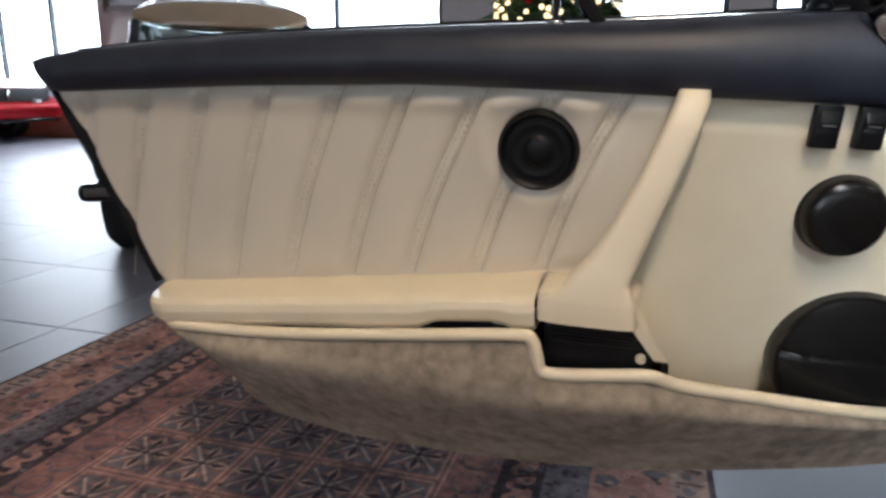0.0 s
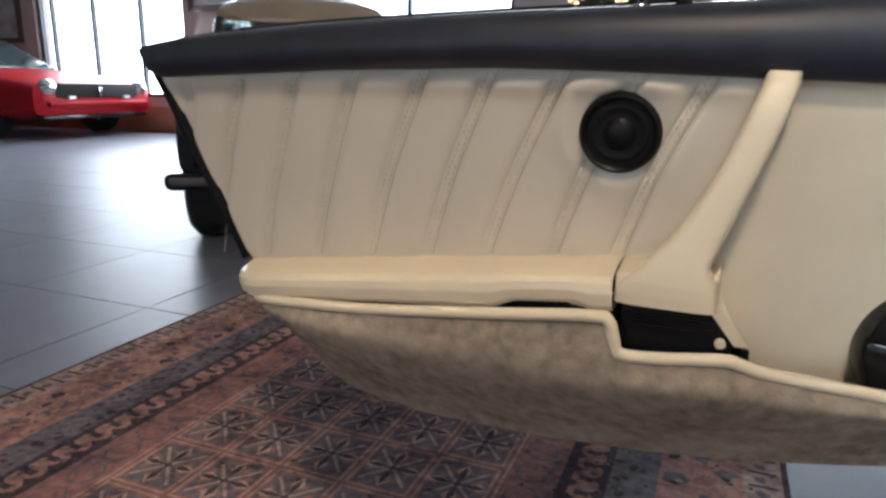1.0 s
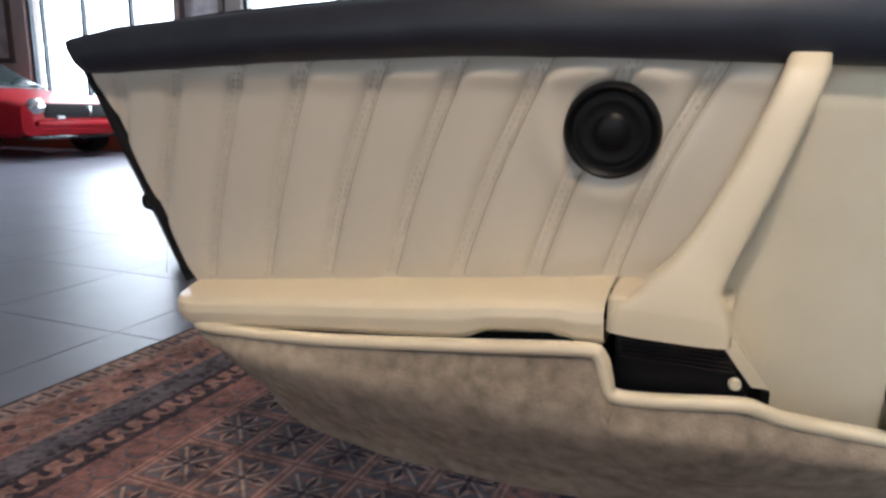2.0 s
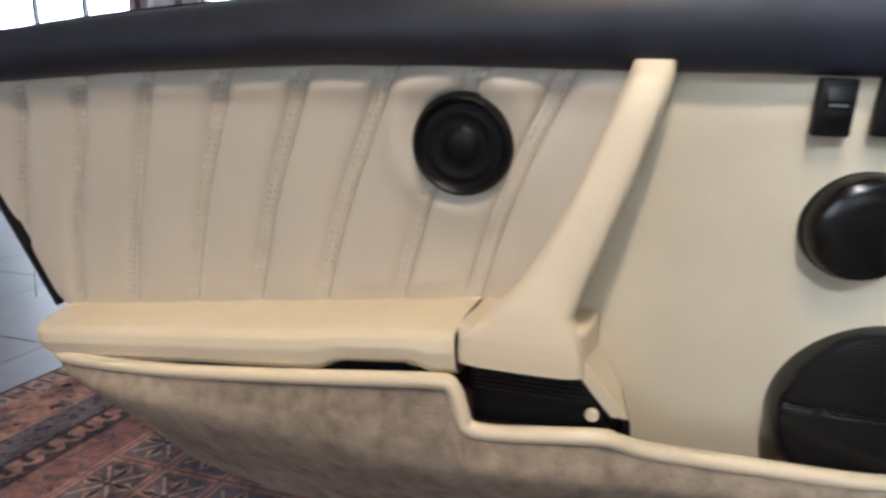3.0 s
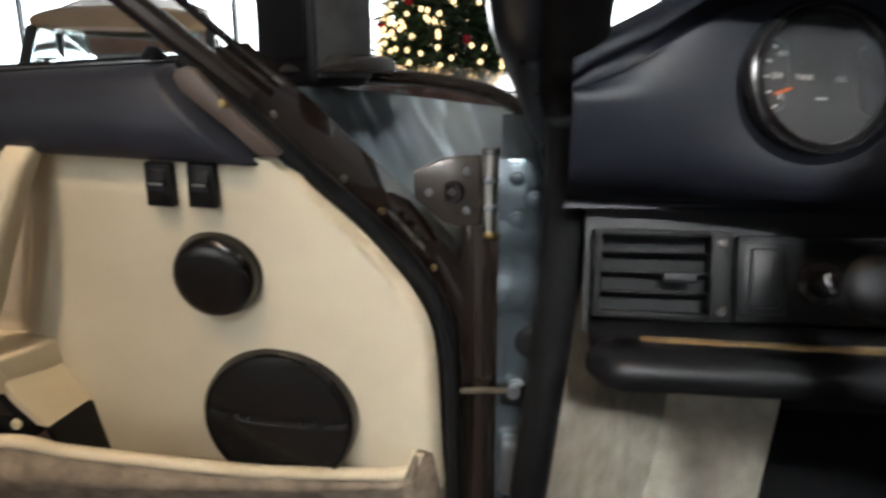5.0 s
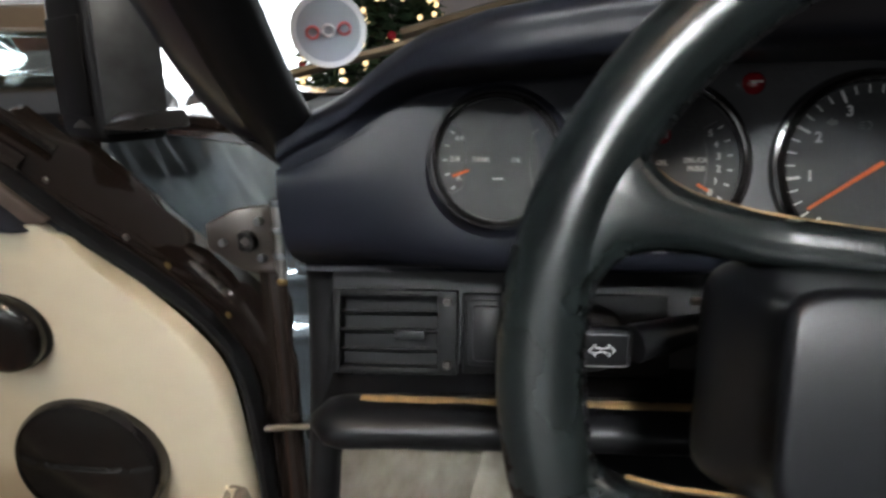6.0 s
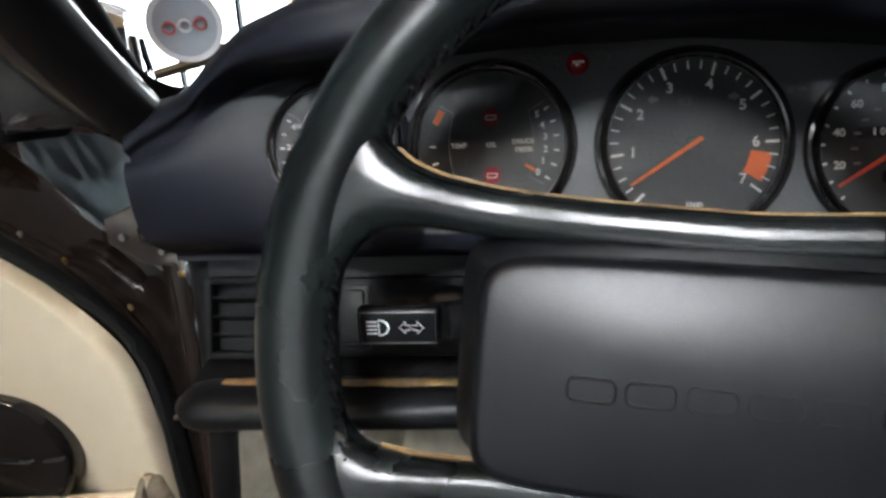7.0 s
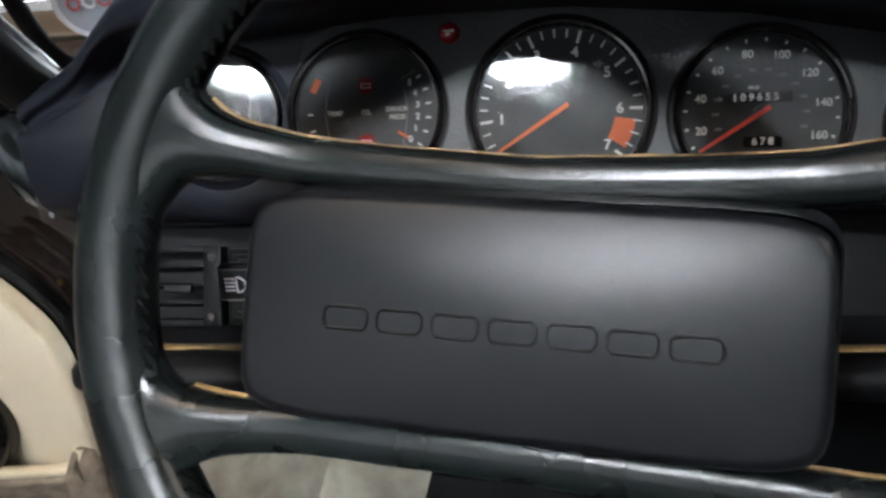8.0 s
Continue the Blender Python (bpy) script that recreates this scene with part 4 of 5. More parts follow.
# bolted hinge leaf on the door
leaf = part("hinge_leaf", prism([(0.409, 0.672, 0.749), (0.435, 0.682, 0.761), (0.469, 0.690, 0.764), (0.469, 0.690, 0.689), (0.435, 0.684, 0.701), (0.409, 0.674, 0.724)], (-0.001, 0.012, 0), 0.002), LEAF_BROWN, door, "brown-black painted hinge leaf")
for x, z, r in ((0.423, 0.730, 0.004), (0.457, 0.749, 0.004), (0.457, 0.713, 0.004)):
    part("bolt", lathe([(0, 0.004), (r, 0.0035), (r * 1.1, 0.0), (r * 1.1, -0.004)], frame_of((x, 0.676 + 0.2 * (x - 0.41), z), (-0.2, -1, 0)), 6), GREY_STEEL, leaf)
part("boss", lathe([(0.004, 0.001), (0.006, 0.003), (0.010, 0.003), (0.011, 0.0), (0.011, -0.004)], frame_of((0.4435, 0.683, 0.730), (-0.2, -1, 0)), 28), GLOSS_BLACK, leaf)
# wing mirror
MX = Vector((0.79, -0.62, 0))
MO = frame_of((0.300, 0.735, 0.893), (0, 0, 1), MX)
mirror = part("wing_mirror", block((0.100, 0.070, 0.140), MO, 0.012, 4), PLASTIC, door, "black wing mirror")
part("mirror_glass", block((0.084, 0.003, 0.090), MO @ Matrix.Translation((0, -0.0355, 0)), 0.001), PLASTIC, mirror)
part("mirror_side", block((0.004, 0.060, 0.122), MO @ Matrix.Translation((0.0495, 0.002, 0)), 0.0015), GREY_STEEL, mirror, "grey housing side")
part("mirror_foot", prism([(0.270, 0.70, 0.836), (0.362, 0.66, 0.836), (0.350, 0.68, 0.852), (0.285, 0.71, 0.852)], (0.03, 0.05, 0), 0.005), GLOSS_BLACK, mirror)


# ---- car body round the door opening ----
body = thing("sports_car", (0.9, 0.5, 0.0), "dark brown and blue sports car with an open door", "car")


def strip(pts_a, pts_b, thick, n=8):
    a, b = smooth_path(pts_a, n), smooth_path(pts_b, n)
    k = len(a) - 1
    return patch(lambda s, t: a[round(s * k)].lerp(b[round(s * k)], t), k, 6, thick)


# hinge post: blue-grey painted sheet with pressed creases
def post_fn(s, t):
    z = lerp(0.30, 0.80, t)
    x = lerp(0.488, 0.556, s)
    y = 0.672 + 0.012 * s
    y -= 0.010 * ease(z, 0.675, 0.690) * (1 - ease(z, 0.70, 0.72)) * (1 - s * .6) + 0.008 * ease(z, 0.618, 0.628) * (1 - ease(z, 0.64, 0.66)) * (1 - s * .5)
    return (x, y, z)


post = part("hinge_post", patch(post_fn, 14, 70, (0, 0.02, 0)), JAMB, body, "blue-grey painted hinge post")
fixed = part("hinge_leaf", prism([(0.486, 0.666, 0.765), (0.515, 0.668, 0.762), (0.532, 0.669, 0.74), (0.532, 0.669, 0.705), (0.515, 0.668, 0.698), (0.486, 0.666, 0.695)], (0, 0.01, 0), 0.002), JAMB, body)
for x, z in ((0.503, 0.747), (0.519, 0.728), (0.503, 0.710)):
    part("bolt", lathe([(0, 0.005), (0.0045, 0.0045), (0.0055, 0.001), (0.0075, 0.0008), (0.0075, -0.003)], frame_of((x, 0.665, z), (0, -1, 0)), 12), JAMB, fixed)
knuckle = part("hinge_pin", tube([(0.478, 0.682, 0.766), (0.478, 0.682, 0.692)], 0.0065, 16), STEEL, body, "bare steel hinge pin")
for z in (0.768, 0.742, 0.717, 0.692):
    part("collar", lathe([(0.0, 0.003), (0.0075, 0.003), (0.0085, 0.0), (0.0075, -0.003), (0, -0.003)], frame_of((0.478, 0.682, z), (0, 0, 1)), 18), BRASS if z < 0.70 else GREY_STEEL, knuckle)
part("grommet", lathe([(0, 0.003), (0.008, 0.004), (0.012, 0.003), (0.015, 0.0), (0.015, -0.004)], frame_of((0.519, 0.670, 0.592), (0, -1, 0)), 28), RUBBER, post)
strap = part("check_strap", tube([(0.448, 0.655, 0.5455), (0.476, 0.660, 0.546), (0.505, 0.667, 0.544)], 0.0032, 10), WIPER, body, "dark metal check strap")
part("pivot", lathe([(0, 0.010), (0.006, 0.010), (0.007, 0.0), (0.009, -0.001), (0.009, -0.012)], frame_of((0.506, 0.670, 0.544), (-.2, -1, 0)), 18), GREY_STEEL, strap)
part("strap_pocket", block((0.04, 0.02, 0.02), Matrix.Translation((0.511, 0.672, 0.538)), 0.006), RUBBER, body)
low = part("lower_hinge", block((0.03, 0.02, 0.06), Matrix.Translation((0.508, 0.668, 0.465)), 0.005), GREY_STEEL, body)
for z in (0.448, 0.482):
    part("bolt", lathe([(0, 0.005), (0.0055, 0.0045), (0.0065, 0.0), (0.0065, -0.003)], frame_of((0.512, 0.657, z), (0, -1, 0)), 6), GREY_STEEL, low)
part("gap_cover", tube([(0.470, 0.695, 0.70), (0.472, 0.69, 0.55), (0.474, 0.69, 0.35)], 0.02, 12), PAINT, body)


def inner_fn(s, t):
    """Sheet metal with slanting ripples."""
    x, z = lerp(0.24, 0.505, s), lerp(0.60, lerp(0.828, 0.802, s), t)
    ripple = 0.0020 * noise.noise(Vector((x * 60 + z * 34, z * 16 - x * 8, 0.5))) + 0.0008 * noise.noise(Vector((x * 130 + z * 70, z * 40, 2.5)))
    return (x, lerp(0.80, 0.72, s) + 0.02 * math.sin(3 * s) + ripple, z)


part("wing_inner", patch(inner_fn, 90, 60, (0, 0.01, 0)), WING_LIT_GREY, body, "blue-grey painted inner wing")
part("wing_top", tube(smooth_path([(0.20, 0.80, 0.838), (0.30, 0.79, 0.836), (0.40, 0.775, 0.830), (0.47, 0.75, 0.818), (0.515, 0.70, 0.798)]), 0.008, 10), PAINT, body, "dark glossy wing edge")
WING = [(0.150, 0.30), (0.115, 0.50), (0.118, 0.66), (0.150, 0.765), (0.215, 0.818), (0.30, 0.834), (0.42, 0.828), (0.55, 0.810)]


def wing_fn(s, t):
    q = s * (len(WING) - 1)
    i = min(int(q), len(WING) - 2)
    x, z = [lerp(a, b, q - i) for a, b in zip(WING[i], WING[i + 1])]
    nose = max(0, t - 0.45) / 0.55
    return (x + 0.10 * nose ** 2 * (1 - s), lerp(0.82, 2.15, t), z - (0.30 * nose ** 2 - 0.02 * math.sin(math.pi * min(1, t * 1.6))) * (z - 0.2) / 0.65)


part("wing", patch(wing_fn, 42, 30, (0.01, 0, -0.008)), PAINT, body, "dark brown front wing")
part("bonnet", patch(lambda s, t: (lerp(0.555, 1.75, s), lerp(0.92, 2.2, t), 0.80 + 0.04 * math.sin(math.pi * s) - 0.10 * t * t - 0.30 * max(0, t - 0.75) ** 1.5), 24, 24, (0, 0, -0.01)), PAINT, body, "dark brown bonnet")

# door seal round the opening and the windscreen pillar
SEAL = [(0.505, 0.612, 0.30), (0.520, 0.612, 0.45), (0.537, 0.610, 0.62), (0.543, 0.604, 0.74), (0.541, 0.585, 0.815), (0.540, 0.535, 0.850), (0.540, 0.475, 0.895), (0.544, 0.39, 0.965), (0.555, 0.24, 1.09), (0.566, 0.12, 1.180), (0.575, 0.07, 1.205)]
part("door_seal", tube(smooth_path(SEAL, 6), 0.017, 12, 0.022), RUBBER, body)
part("sill_trim", patch(lambda s, t: (lerp(0.50, 0.551, t) + 0.020 * s, lerp(0.615, 0.600, s), lerp(0.30, 0.84, t)), 4, 20, (0, 0.06, 0)), RUBBER, body)
PILLAR = [(0.545, 0.665, 0.70), (0.530, 0.655, 0.79), (0.515, 0.545, 0.868), (0.517, 0.465, 0.925), (0.525, 0.375, 0.995), (0.545, 0.215, 1.115), (0.556, 0.14, 1.180), (0.563, 0.095, 1.218), (0.57, 0.07, 1.235)]
PR = [0.006, 0.014] + [0.024] * 7
part("windscreen_pillar", tube(smooth_path(PILLAR, 6), [interp(k / 6, range(9), PR) for k in range(49)], 14, [interp(k / 6, range(9), PR) * 1.25 for k in range(49)]), PILLAR_BLUE, body, "dark blue painted windscreen pillar")
part("windscreen_header", tube(smooth_path([(0.57, 0.07, 1.235), (0.85, 0.11, 1.262), (1.16, 0.12, 1.27), (1.48, 0.11, 1.262), (1.76, 0.07, 1.235)]), 0.022, 12, 0.03), NAVY, body)
GASKET = [(0.495, 0.48, 1.03), (0.487, 0.58, 0.945), (0.496, 0.615, 0.886), (0.514, 0.628, 0.866), (0.550, 0.636, 0.861), (0.62, 0.645, 0.866), (0.8, 0.66, 0.876), (1.1, 0.665, 0.888), (1.5, 0.64, 0.885)]
part("windscreen_gasket", tube(smooth_path(GASKET, 6), 0.008, 10), RUBBER, body)
part("scuttle", patch(lambda s, t: (lerp(0.50, 1.75, s), lerp(0.66, 0.93, t), lerp(0.852, 0.80, t) + 0.015 * math.sin(math.pi * s)), 16, 6, (0, 0, -0.01)), PAINT, body)
part("far_side", patch(lambda s, t: (1.78, lerp(-1.2, 0.95, s), lerp(0.2, 1.22, t)), 6, 6, (0.02, 0, 0)), NAVY, body, "dark trim on the far side")
part("floor_pan", patch(lambda s, t: (lerp(0.56, 1.78, s), lerp(-1.2, 0.98, t), 0.22 + 0.25 * ease(t, .82, 1.0)), 6, 12, (0, 0, -0.02)), RUBBER, body)
part("firewall", patch(lambda s, t: (lerp(0.555, 1.78, s), 0.90 + 0.02 * t, lerp(0.2, 0.86, t)), 6, 6, (0, 0.02, 0)), RUBBER, body)


def kick_fn(s, t):
    y = lerp(0.60, 0.86, s)
    z = lerp(0.28, 0.668 - 0.05 * s, t)
    x = 0.556 - 0.035 * (1 - t) + 0.14 * s + 0.085 * (1 - t) * s + 0.004 * noise.noise(Vector((y * 20, z * 20, 4)))
    return (x, y, z)


part("footwell_carpet", patch(kick_fn, 24, 30, (-0.004, 0.004, 0)), CARPET2, body, "cream footwell carpet")
# carpet stops on a slant: the footwell shade is put into its outline
part("toe_carpet", patch(lambda s, t: (lerp(0.60, lerp(0.84, 0.73, t), s), lerp(0.885, 0.70, t) - 0.03 * math.sin(math.pi * s), lerp(0.62, 0.235, t) + 0.006 * noise.noise(Vector((s * 6, t * 6, 2)))), 24, 24, (0, 0.01, 0)), CARPET2, body, "cream footwell carpet")
part("kick_speaker", lathe([(0, 0.004), (0.025, 0.006), (0.034, 0.004), (0.036, 0.0), (0.036, -0.01)], frame_of((0.605, 0.60, 0.640), (0.1, -1, 0.55)) @ Matrix.Diagonal((1.0, 0.62, 1, 1)), 28), PLASTIC, body, "black oval speaker grille")

# wipers and windscreen sticker
for k, (a, b) in enumerate((((0.492, 0.66, 0.880), (0.80, 0.70, 0.943)), ((0.62, 0.69, 0.918), (1.00, 0.74, 0.972)))):
    a, b = Vector(a), Vector(b)
    wiper = thing("wiper", a, "bronze-black wiper arm lying before the windscreen", "wiper", "wipers")
    part("blade", tube([a, (a + b) / 2 + Vector((0, 0, 0.004)), b], 0.0045, 8), WIPER, wiper)
    part("arm", tube([a.lerp(b, .35) + Vector((0, 0.01, .012)), a.lerp(b, .7) + Vector((0, 0.01, .018)), b + Vector((0.1, .03, .02))], 0.006, 8, 0.010), WIPER, wiper)
    for f in (.2, .45, .7):
        part("clip", block((0.016, 0.010, 0.012), frame_of(a.lerp(b, f) + Vector((0, 0.002, .005)), (0, 0, 1), b - a), 0.002), WIPER, wiper)
sm = frame_of((0.5615, 0.585, 0.915), (0.25, -1, -0.35), (1, 0.25, 0.12))
sticker = thing("windscreen_sticker", sm.translation, "round blue-grey club sticker seen from behind", "sticker")
part("disc", lathe([(0, 0.0004), (0.0235, 0.0004), (0.0235, 0), (0, 0)], sm, 48), STICKER, sticker)
part("rim", lathe([(0.0230, 0.0005), (0.0275, 0.0005), (0.0275, 0), (0.0230, 0)], sm, 48), STICKER_RIM, sticker)
for k in (-1, 0, 1):
    part("bar", tube([sm @ Vector((0.0115 * k + 0.0042 * math.cos(a), 0.0042 * math.sin(a), 0.001)) for a in [2 * math.pi * i / 14 for i in range(14)]], 0.0012, 5, None, True), STICKER_RED if k else STICKER_RIM, sticker)


# ---- dashboard ----
dash = thing("dashboard", (0.95, 0.60, 0.66), "black and dark blue leather dashboard with round gauges", "dashboard")
TOPX = [0.540, 0.552, 0.570, 0.590, 0.612, 0.640, 0.680, 0.740, 0.82, 0.92, 1.05, 1.15, 1.25, 1.40, 1.75]
TOPZ = [0.850, 0.858, 0.866, 0.876, 0.892, 0.908, 0.920, 0.929, 0.935, 0.937, 0.930, 0.920, 0.905, 0.895, 0.89]


def face_top(x):
    return interp(x, [0.55, 0.63, 0.70, 0.80, 0.915, 1.03, 1.11, 1.2, 1.75], [0.846, 0.872, 0.880, 0.887, 0.888, 0.877, 0.860, 0.85, 0.85])


def dash_fn(s, t):
    x = 0.540 + 1.21 * (s ** 1.5)
    top = interp(x, TOPX, TOPZ)
    k = ease(x, 0.56, 0.70)
    ft = face_top(x)
    lip_y = lerp(0.512, 0.462, k)
    prof = [(0.665, 0.872), (0.62, lerp(0.866, 0.90, k)), (0.56, lerp(0.862, top - 0.004, k)), (lip_y + 0.025, top), (lip_y + 0.004, top - 0.006), (lip_y, top - 0.016),
            (lip_y + 0.006, lerp(top - 0.022, ft + 0.010, k)), (lerp(0.515, 0.530, k), lerp(top - 0.03, ft, k)), (lerp(0.512, 0.533, k), ft - lerp(0.02, 0.004, k)),
            (lerp(0.507, 0.522, k), 0.815), (lerp(0.515, 0.510, k), 0.775), (lerp(0.54, 0.52, k), 0.755), (0.556, 0.748), (0.556, 0.742)]
    q = t * (len(prof) - 1)
    i = min(int(q), len(prof) - 2)
    a, b = prof[i], prof[i + 1]
    c, d = prof[max(0, i - 1)], prof[min(len(prof) - 1, i + 2)]
    f = q - i
    cr = lambda w, p, r, v: 0.5 * (2 * p + (r - w) * f + (2 * w - 5 * p + 4 * r - v) * f * f + (3 * p - w - 3 * r + v) * f ** 3)
    y, z = cr(c[0], a[0], b[0], d[0]), cr(c[1], a[1], b[1], d[1])
    return (x, y, z)


part("upper_pad", patch(dash_fn, 110, 78), NAVY, dash, "dark blue leather dashboard top")
part("lower_panel", patch(lambda s, t: (lerp(0.556, 1.75, s), lerp(0.578, 0.552, t), lerp(0.745, 0.650, t)), 40, 8, (0, 0.02, 0)), PLASTIC, dash, "black lower dash panel")
FN = Vector((0, -1, 0.25)).normalized()


def face_point(x, z, n=0.0):
    return Vector((x, 0.521 + 0.25 * (z - 0.823), z)) + FN * n


def on_face(x, z, n=0.0):
    return frame_of(face_point(x, z, n), FN)


fp = [(0.742, 0.772), (0.738, 0.85), (0.746, 0.876), (0.765, 0.883), (0.806, 0.887), (0.915, 0.889), (1.025, 0.877), (1.111, 0.860), (1.19, 0.85), (1.20, 0.772)]
part("instrument_panel", prism([face_point(x, z, 0.004) for x, z in fp], -FN * 0.03), FACE, dash, "grained black instrument panel", smooth=False)


def gauge(x, z, r, label, turn=0.0):
    m = on_face(x, z, 0.004) @ Matrix.Rotation(radians(turn), 4, "Y")
    g_ = part("gauge", lathe([(r * .92, -0.002), (r * .93, 0.004), (r * .945, 0.0085), (r * .97, 0.009), (r * .99, 0.006), (r * 1.0, 0.003), (r * 1.02, 0.0055), (r * 1.06, 0.005), (r * 1.08, 0.001), (r * 1.08, -0.004)], m, 72), GLOSS_BLACK, dash, label)
    part("dial", lathe([(0, 0.0), (r * .935, 0.0), (r * .935, -0.003)], m, 64), DIAL, g_)
    part("bezel_ring", lathe([(r * .922, 0.0015), (r * .930, 0.0045), (r * .938, 0.0015)], m, 64), GREY_STEEL, g_)
    glass = part("lens", lathe([(0, 0.0062), (r * .93, 0.0060)], m, 48), GLASS, g_, "clear dial glass")
    glass.visible_shadow = False
    return g_, m


def at_angle(m, deg, r, h=0.0006, turn=True):
    a = radians(deg)
    return m @ Matrix.Translation((r * math.cos(a), r * math.sin(a), h)) @ (Matrix.Rotation(a, 4, "Z") if turn else Matrix.Identity(4))


def ticks(g_, m, r, start, stop, count, major, length, wide, ink):
    bm = bmesh.new()
    for k in range(count + 1):
        big = major and k % major == 0
        deg = lerp(start, stop, k / count)
        ln = length * (1.55 if big else 1.0)
        merge(bm, block((ln, wide * (1.9 if big else 1.0), 0.0003), at_angle(m, deg, r - ln / 2)))
    part("tick_marks", bm, ink, g_, smooth=False, kind="stuff")


def needle(g_, m, deg, r, material, hub=0.004):
    arm_m = m @ Matrix.Translation((0, 0, 0.003)) @ Matrix.Rotation(radians(deg), 4, "Z")
    part("needle", place(prism([Vector(p) for p in ((-0.006, 0.0015, 0), (r, 0.0009, 0), (r, -0.0009, 0), (-0.006, -0.0015, 0))], Vector((0, 0, 0.0008))), arm_m), material, g_, "orange needle")
    part("hub", lathe([(0, 0.0026), (hub, 0.0024), (hub * 1.1, 0.0)], m, 20), DIAL, g_)


# rev counter
g1, m1 = gauge(0.9125, 0.823, 0.0565, "rev counter with white figures and orange needle")
ticks(g1, m1, 0.0510, 225, -38, 28, 4, 0.0052, 0.0009, WHITE_INK)
for k, t in enumerate("1234567"):
    deg = lerp(225, -38, (k * 4 + 4) / 28)
    letters("figure", t, at_angle(m1, deg, 0.0372, turn=False), 0.0090, WHITE_INK, g1)
red = bmesh.new()
for k in range(6):
    a0, a1 = radians(lerp(-9, -32, k / 6)), radians(lerp(-9, -32, (k + 1) / 6))
    vs = [red.verts.new(m1 @ Vector((r_ * math.cos(a), r_ * math.sin(a), 0.0005))) for r_, a in ((0.0345, a0), (0.0475, a0), (0.0475, a1), (0.0345, a1))]
    red.faces.new(vs)
part("red_zone", red, ORANGE, g1, "orange warning zone", smooth=False)
needle(g1, m1, 213, 0.046, ORANGE)
letters("unit", "1/min", m1 @ Matrix.Translation((0, -0.038, 0.0005)), 0.0048, WHITE_INK, g1)
lampm = m1 @ Matrix.Translation((-0.004, 0.026, 0.0006))
part("beam_symbol", merge(*[block((0.0035, 0.0004, 0.0003), lampm @ Matrix.Translation((-0.003, y, 0))) for y in (-0.0018, 0, 0.0018)], tube([lampm @ Vector((0.0026 * math.cos(a), 0.0024 * math.sin(a), 0)) for a in [-math.pi / 2 + math.pi * i / 10 for i in range(11)]], 0.0003, 4)), GREY_INK, g1)
for sx_ in (-1, 1):
    am = m1 @ Matrix.Translation((0.024 * sx_, 0.028, 0.0005))
    part("indicator_arrow", prism([am @ Vector((p * sx_, q, 0)) for p, q in ((0.004, 0), (0, 0.003), (0, 0.0014), (-0.003, 0.0014), (-0.003, -0.0014), (0, -0.0014), (0, -0.003))], m1.to_3x3() @ Vector((0, 0, 0.0002))), GREY_INK, g1, smooth=False)

# oil gauge
g2, m2 = gauge(0.787, 0.8265, 0.051, "oil temperature and pressure gauge")
for text, x, y in (("TEMP", -0.021, 0.0), ("OIL", 0.0, 0.0), ("DRUCK", 0.0205, 0.0016), ("PRESS", 0.0205, -0.0036)):
    letters("word", text, m2 @ Matrix.Translation((x, y, 0.0006)), 0.0043, WHITE_INK, g2)
for k in range(6):
    deg = lerp(-32, 32, k / 5)
    letters("figure", str(k), at_angle(m2, deg, 0.0345, turn=False), 0.0058, WHITE_INK, g2)
    part("tick_mark", block((0.0035, 0.0011, 0.0003), at_angle(m2, deg, 0.0415)), WHITE_INK, g2, smooth=False)
for deg in (180, 197):
    part("tick_mark", block((0.0035, 0.0011, 0.0003), at_angle(m2, deg, 0.038)), WHITE_INK, g2, smooth=False)
part("red_mark", block((0.0042, 0.0095, 0.0004), at_angle(m2, 151, 0.0385)), ORANGE, g2, smooth=False)
part("needle", block((0.008, 0.0016, 0.0006), at_angle(m2, -32, 0.029, 0.002)), ORANGE, g2, "orange needle")
for y, nm in ((0.0175, "oil_warning"), (-0.0195, "battery_warning")):
    w_ = m2 @ Matrix.Translation((0, y, 0.0006))
    part(nm, lathe([(0, 0.0003), (0.0055, 0.0002), (0.0055, 0)], w_, 28), RED_LENS, g2, "dark red warning lamp")
    part("symbol", merge(block((0.006, 0.0005, 0.0004), w_ @ Matrix.Translation((0, -0.0014, 0.0004))), block((0.006, 0.0005, 0.0004), w_ @ Matrix.Translation((0, 0.0012, 0.0004))), block((0.0005, 0.003, 0.0004), w_ @ Matrix.Translation((-0.003, 0, 0.0004))), block((0.0005, 0.003, 0.0004), w_ @ Matrix.Translation((0.003, 0, 0.0004)))), WHITE_INK, g2)
for sx_ in (-1, 1):
    part("window_outline", tube([m2 @ Vector((sx_ * a, b, 0.0007)) for a, b in ((0.033, 0.026), (0.024, 0.021), (0.0265, 0.010), (0.0275, 0.0), (0.0265, -0.010), (0.024, -0.021), (0.033, -0.026))], 0.00035, 4), GREY_INK, g2)

# speedometer
g3, m3 = gauge(1.0335, 0.8165, 0.0515, "speedometer in miles with red needle")
for k, v in enumerate((20, 40, 60, 80, 100, 120, 140, 160)):
    letters("figure", str(v), at_angle(m3, lerp(196, -24, k / 7), 0.0365, turn=False), 0.0068, WHITE_INK, g3)
bm = bmesh.new()
for k in range(18):
    merge(bm, block((0.0022, 0.0013, 0.0003), at_angle(m3, lerp(222, -36, k / 17), 0.0445)))
part("tick_marks", bm, WHITE_INK, g3, smooth=False, kind="stuff")
bm = bmesh.new()
for k in range(12):
    merge(bm, block((0.0042, 0.0016, 0.0003), at_angle(m3, lerp(200, -20, k / 11), 0.0265, turn=False)))
part("small_scale", bm, GREY_INK, g3, smooth=False, kind="stuff")
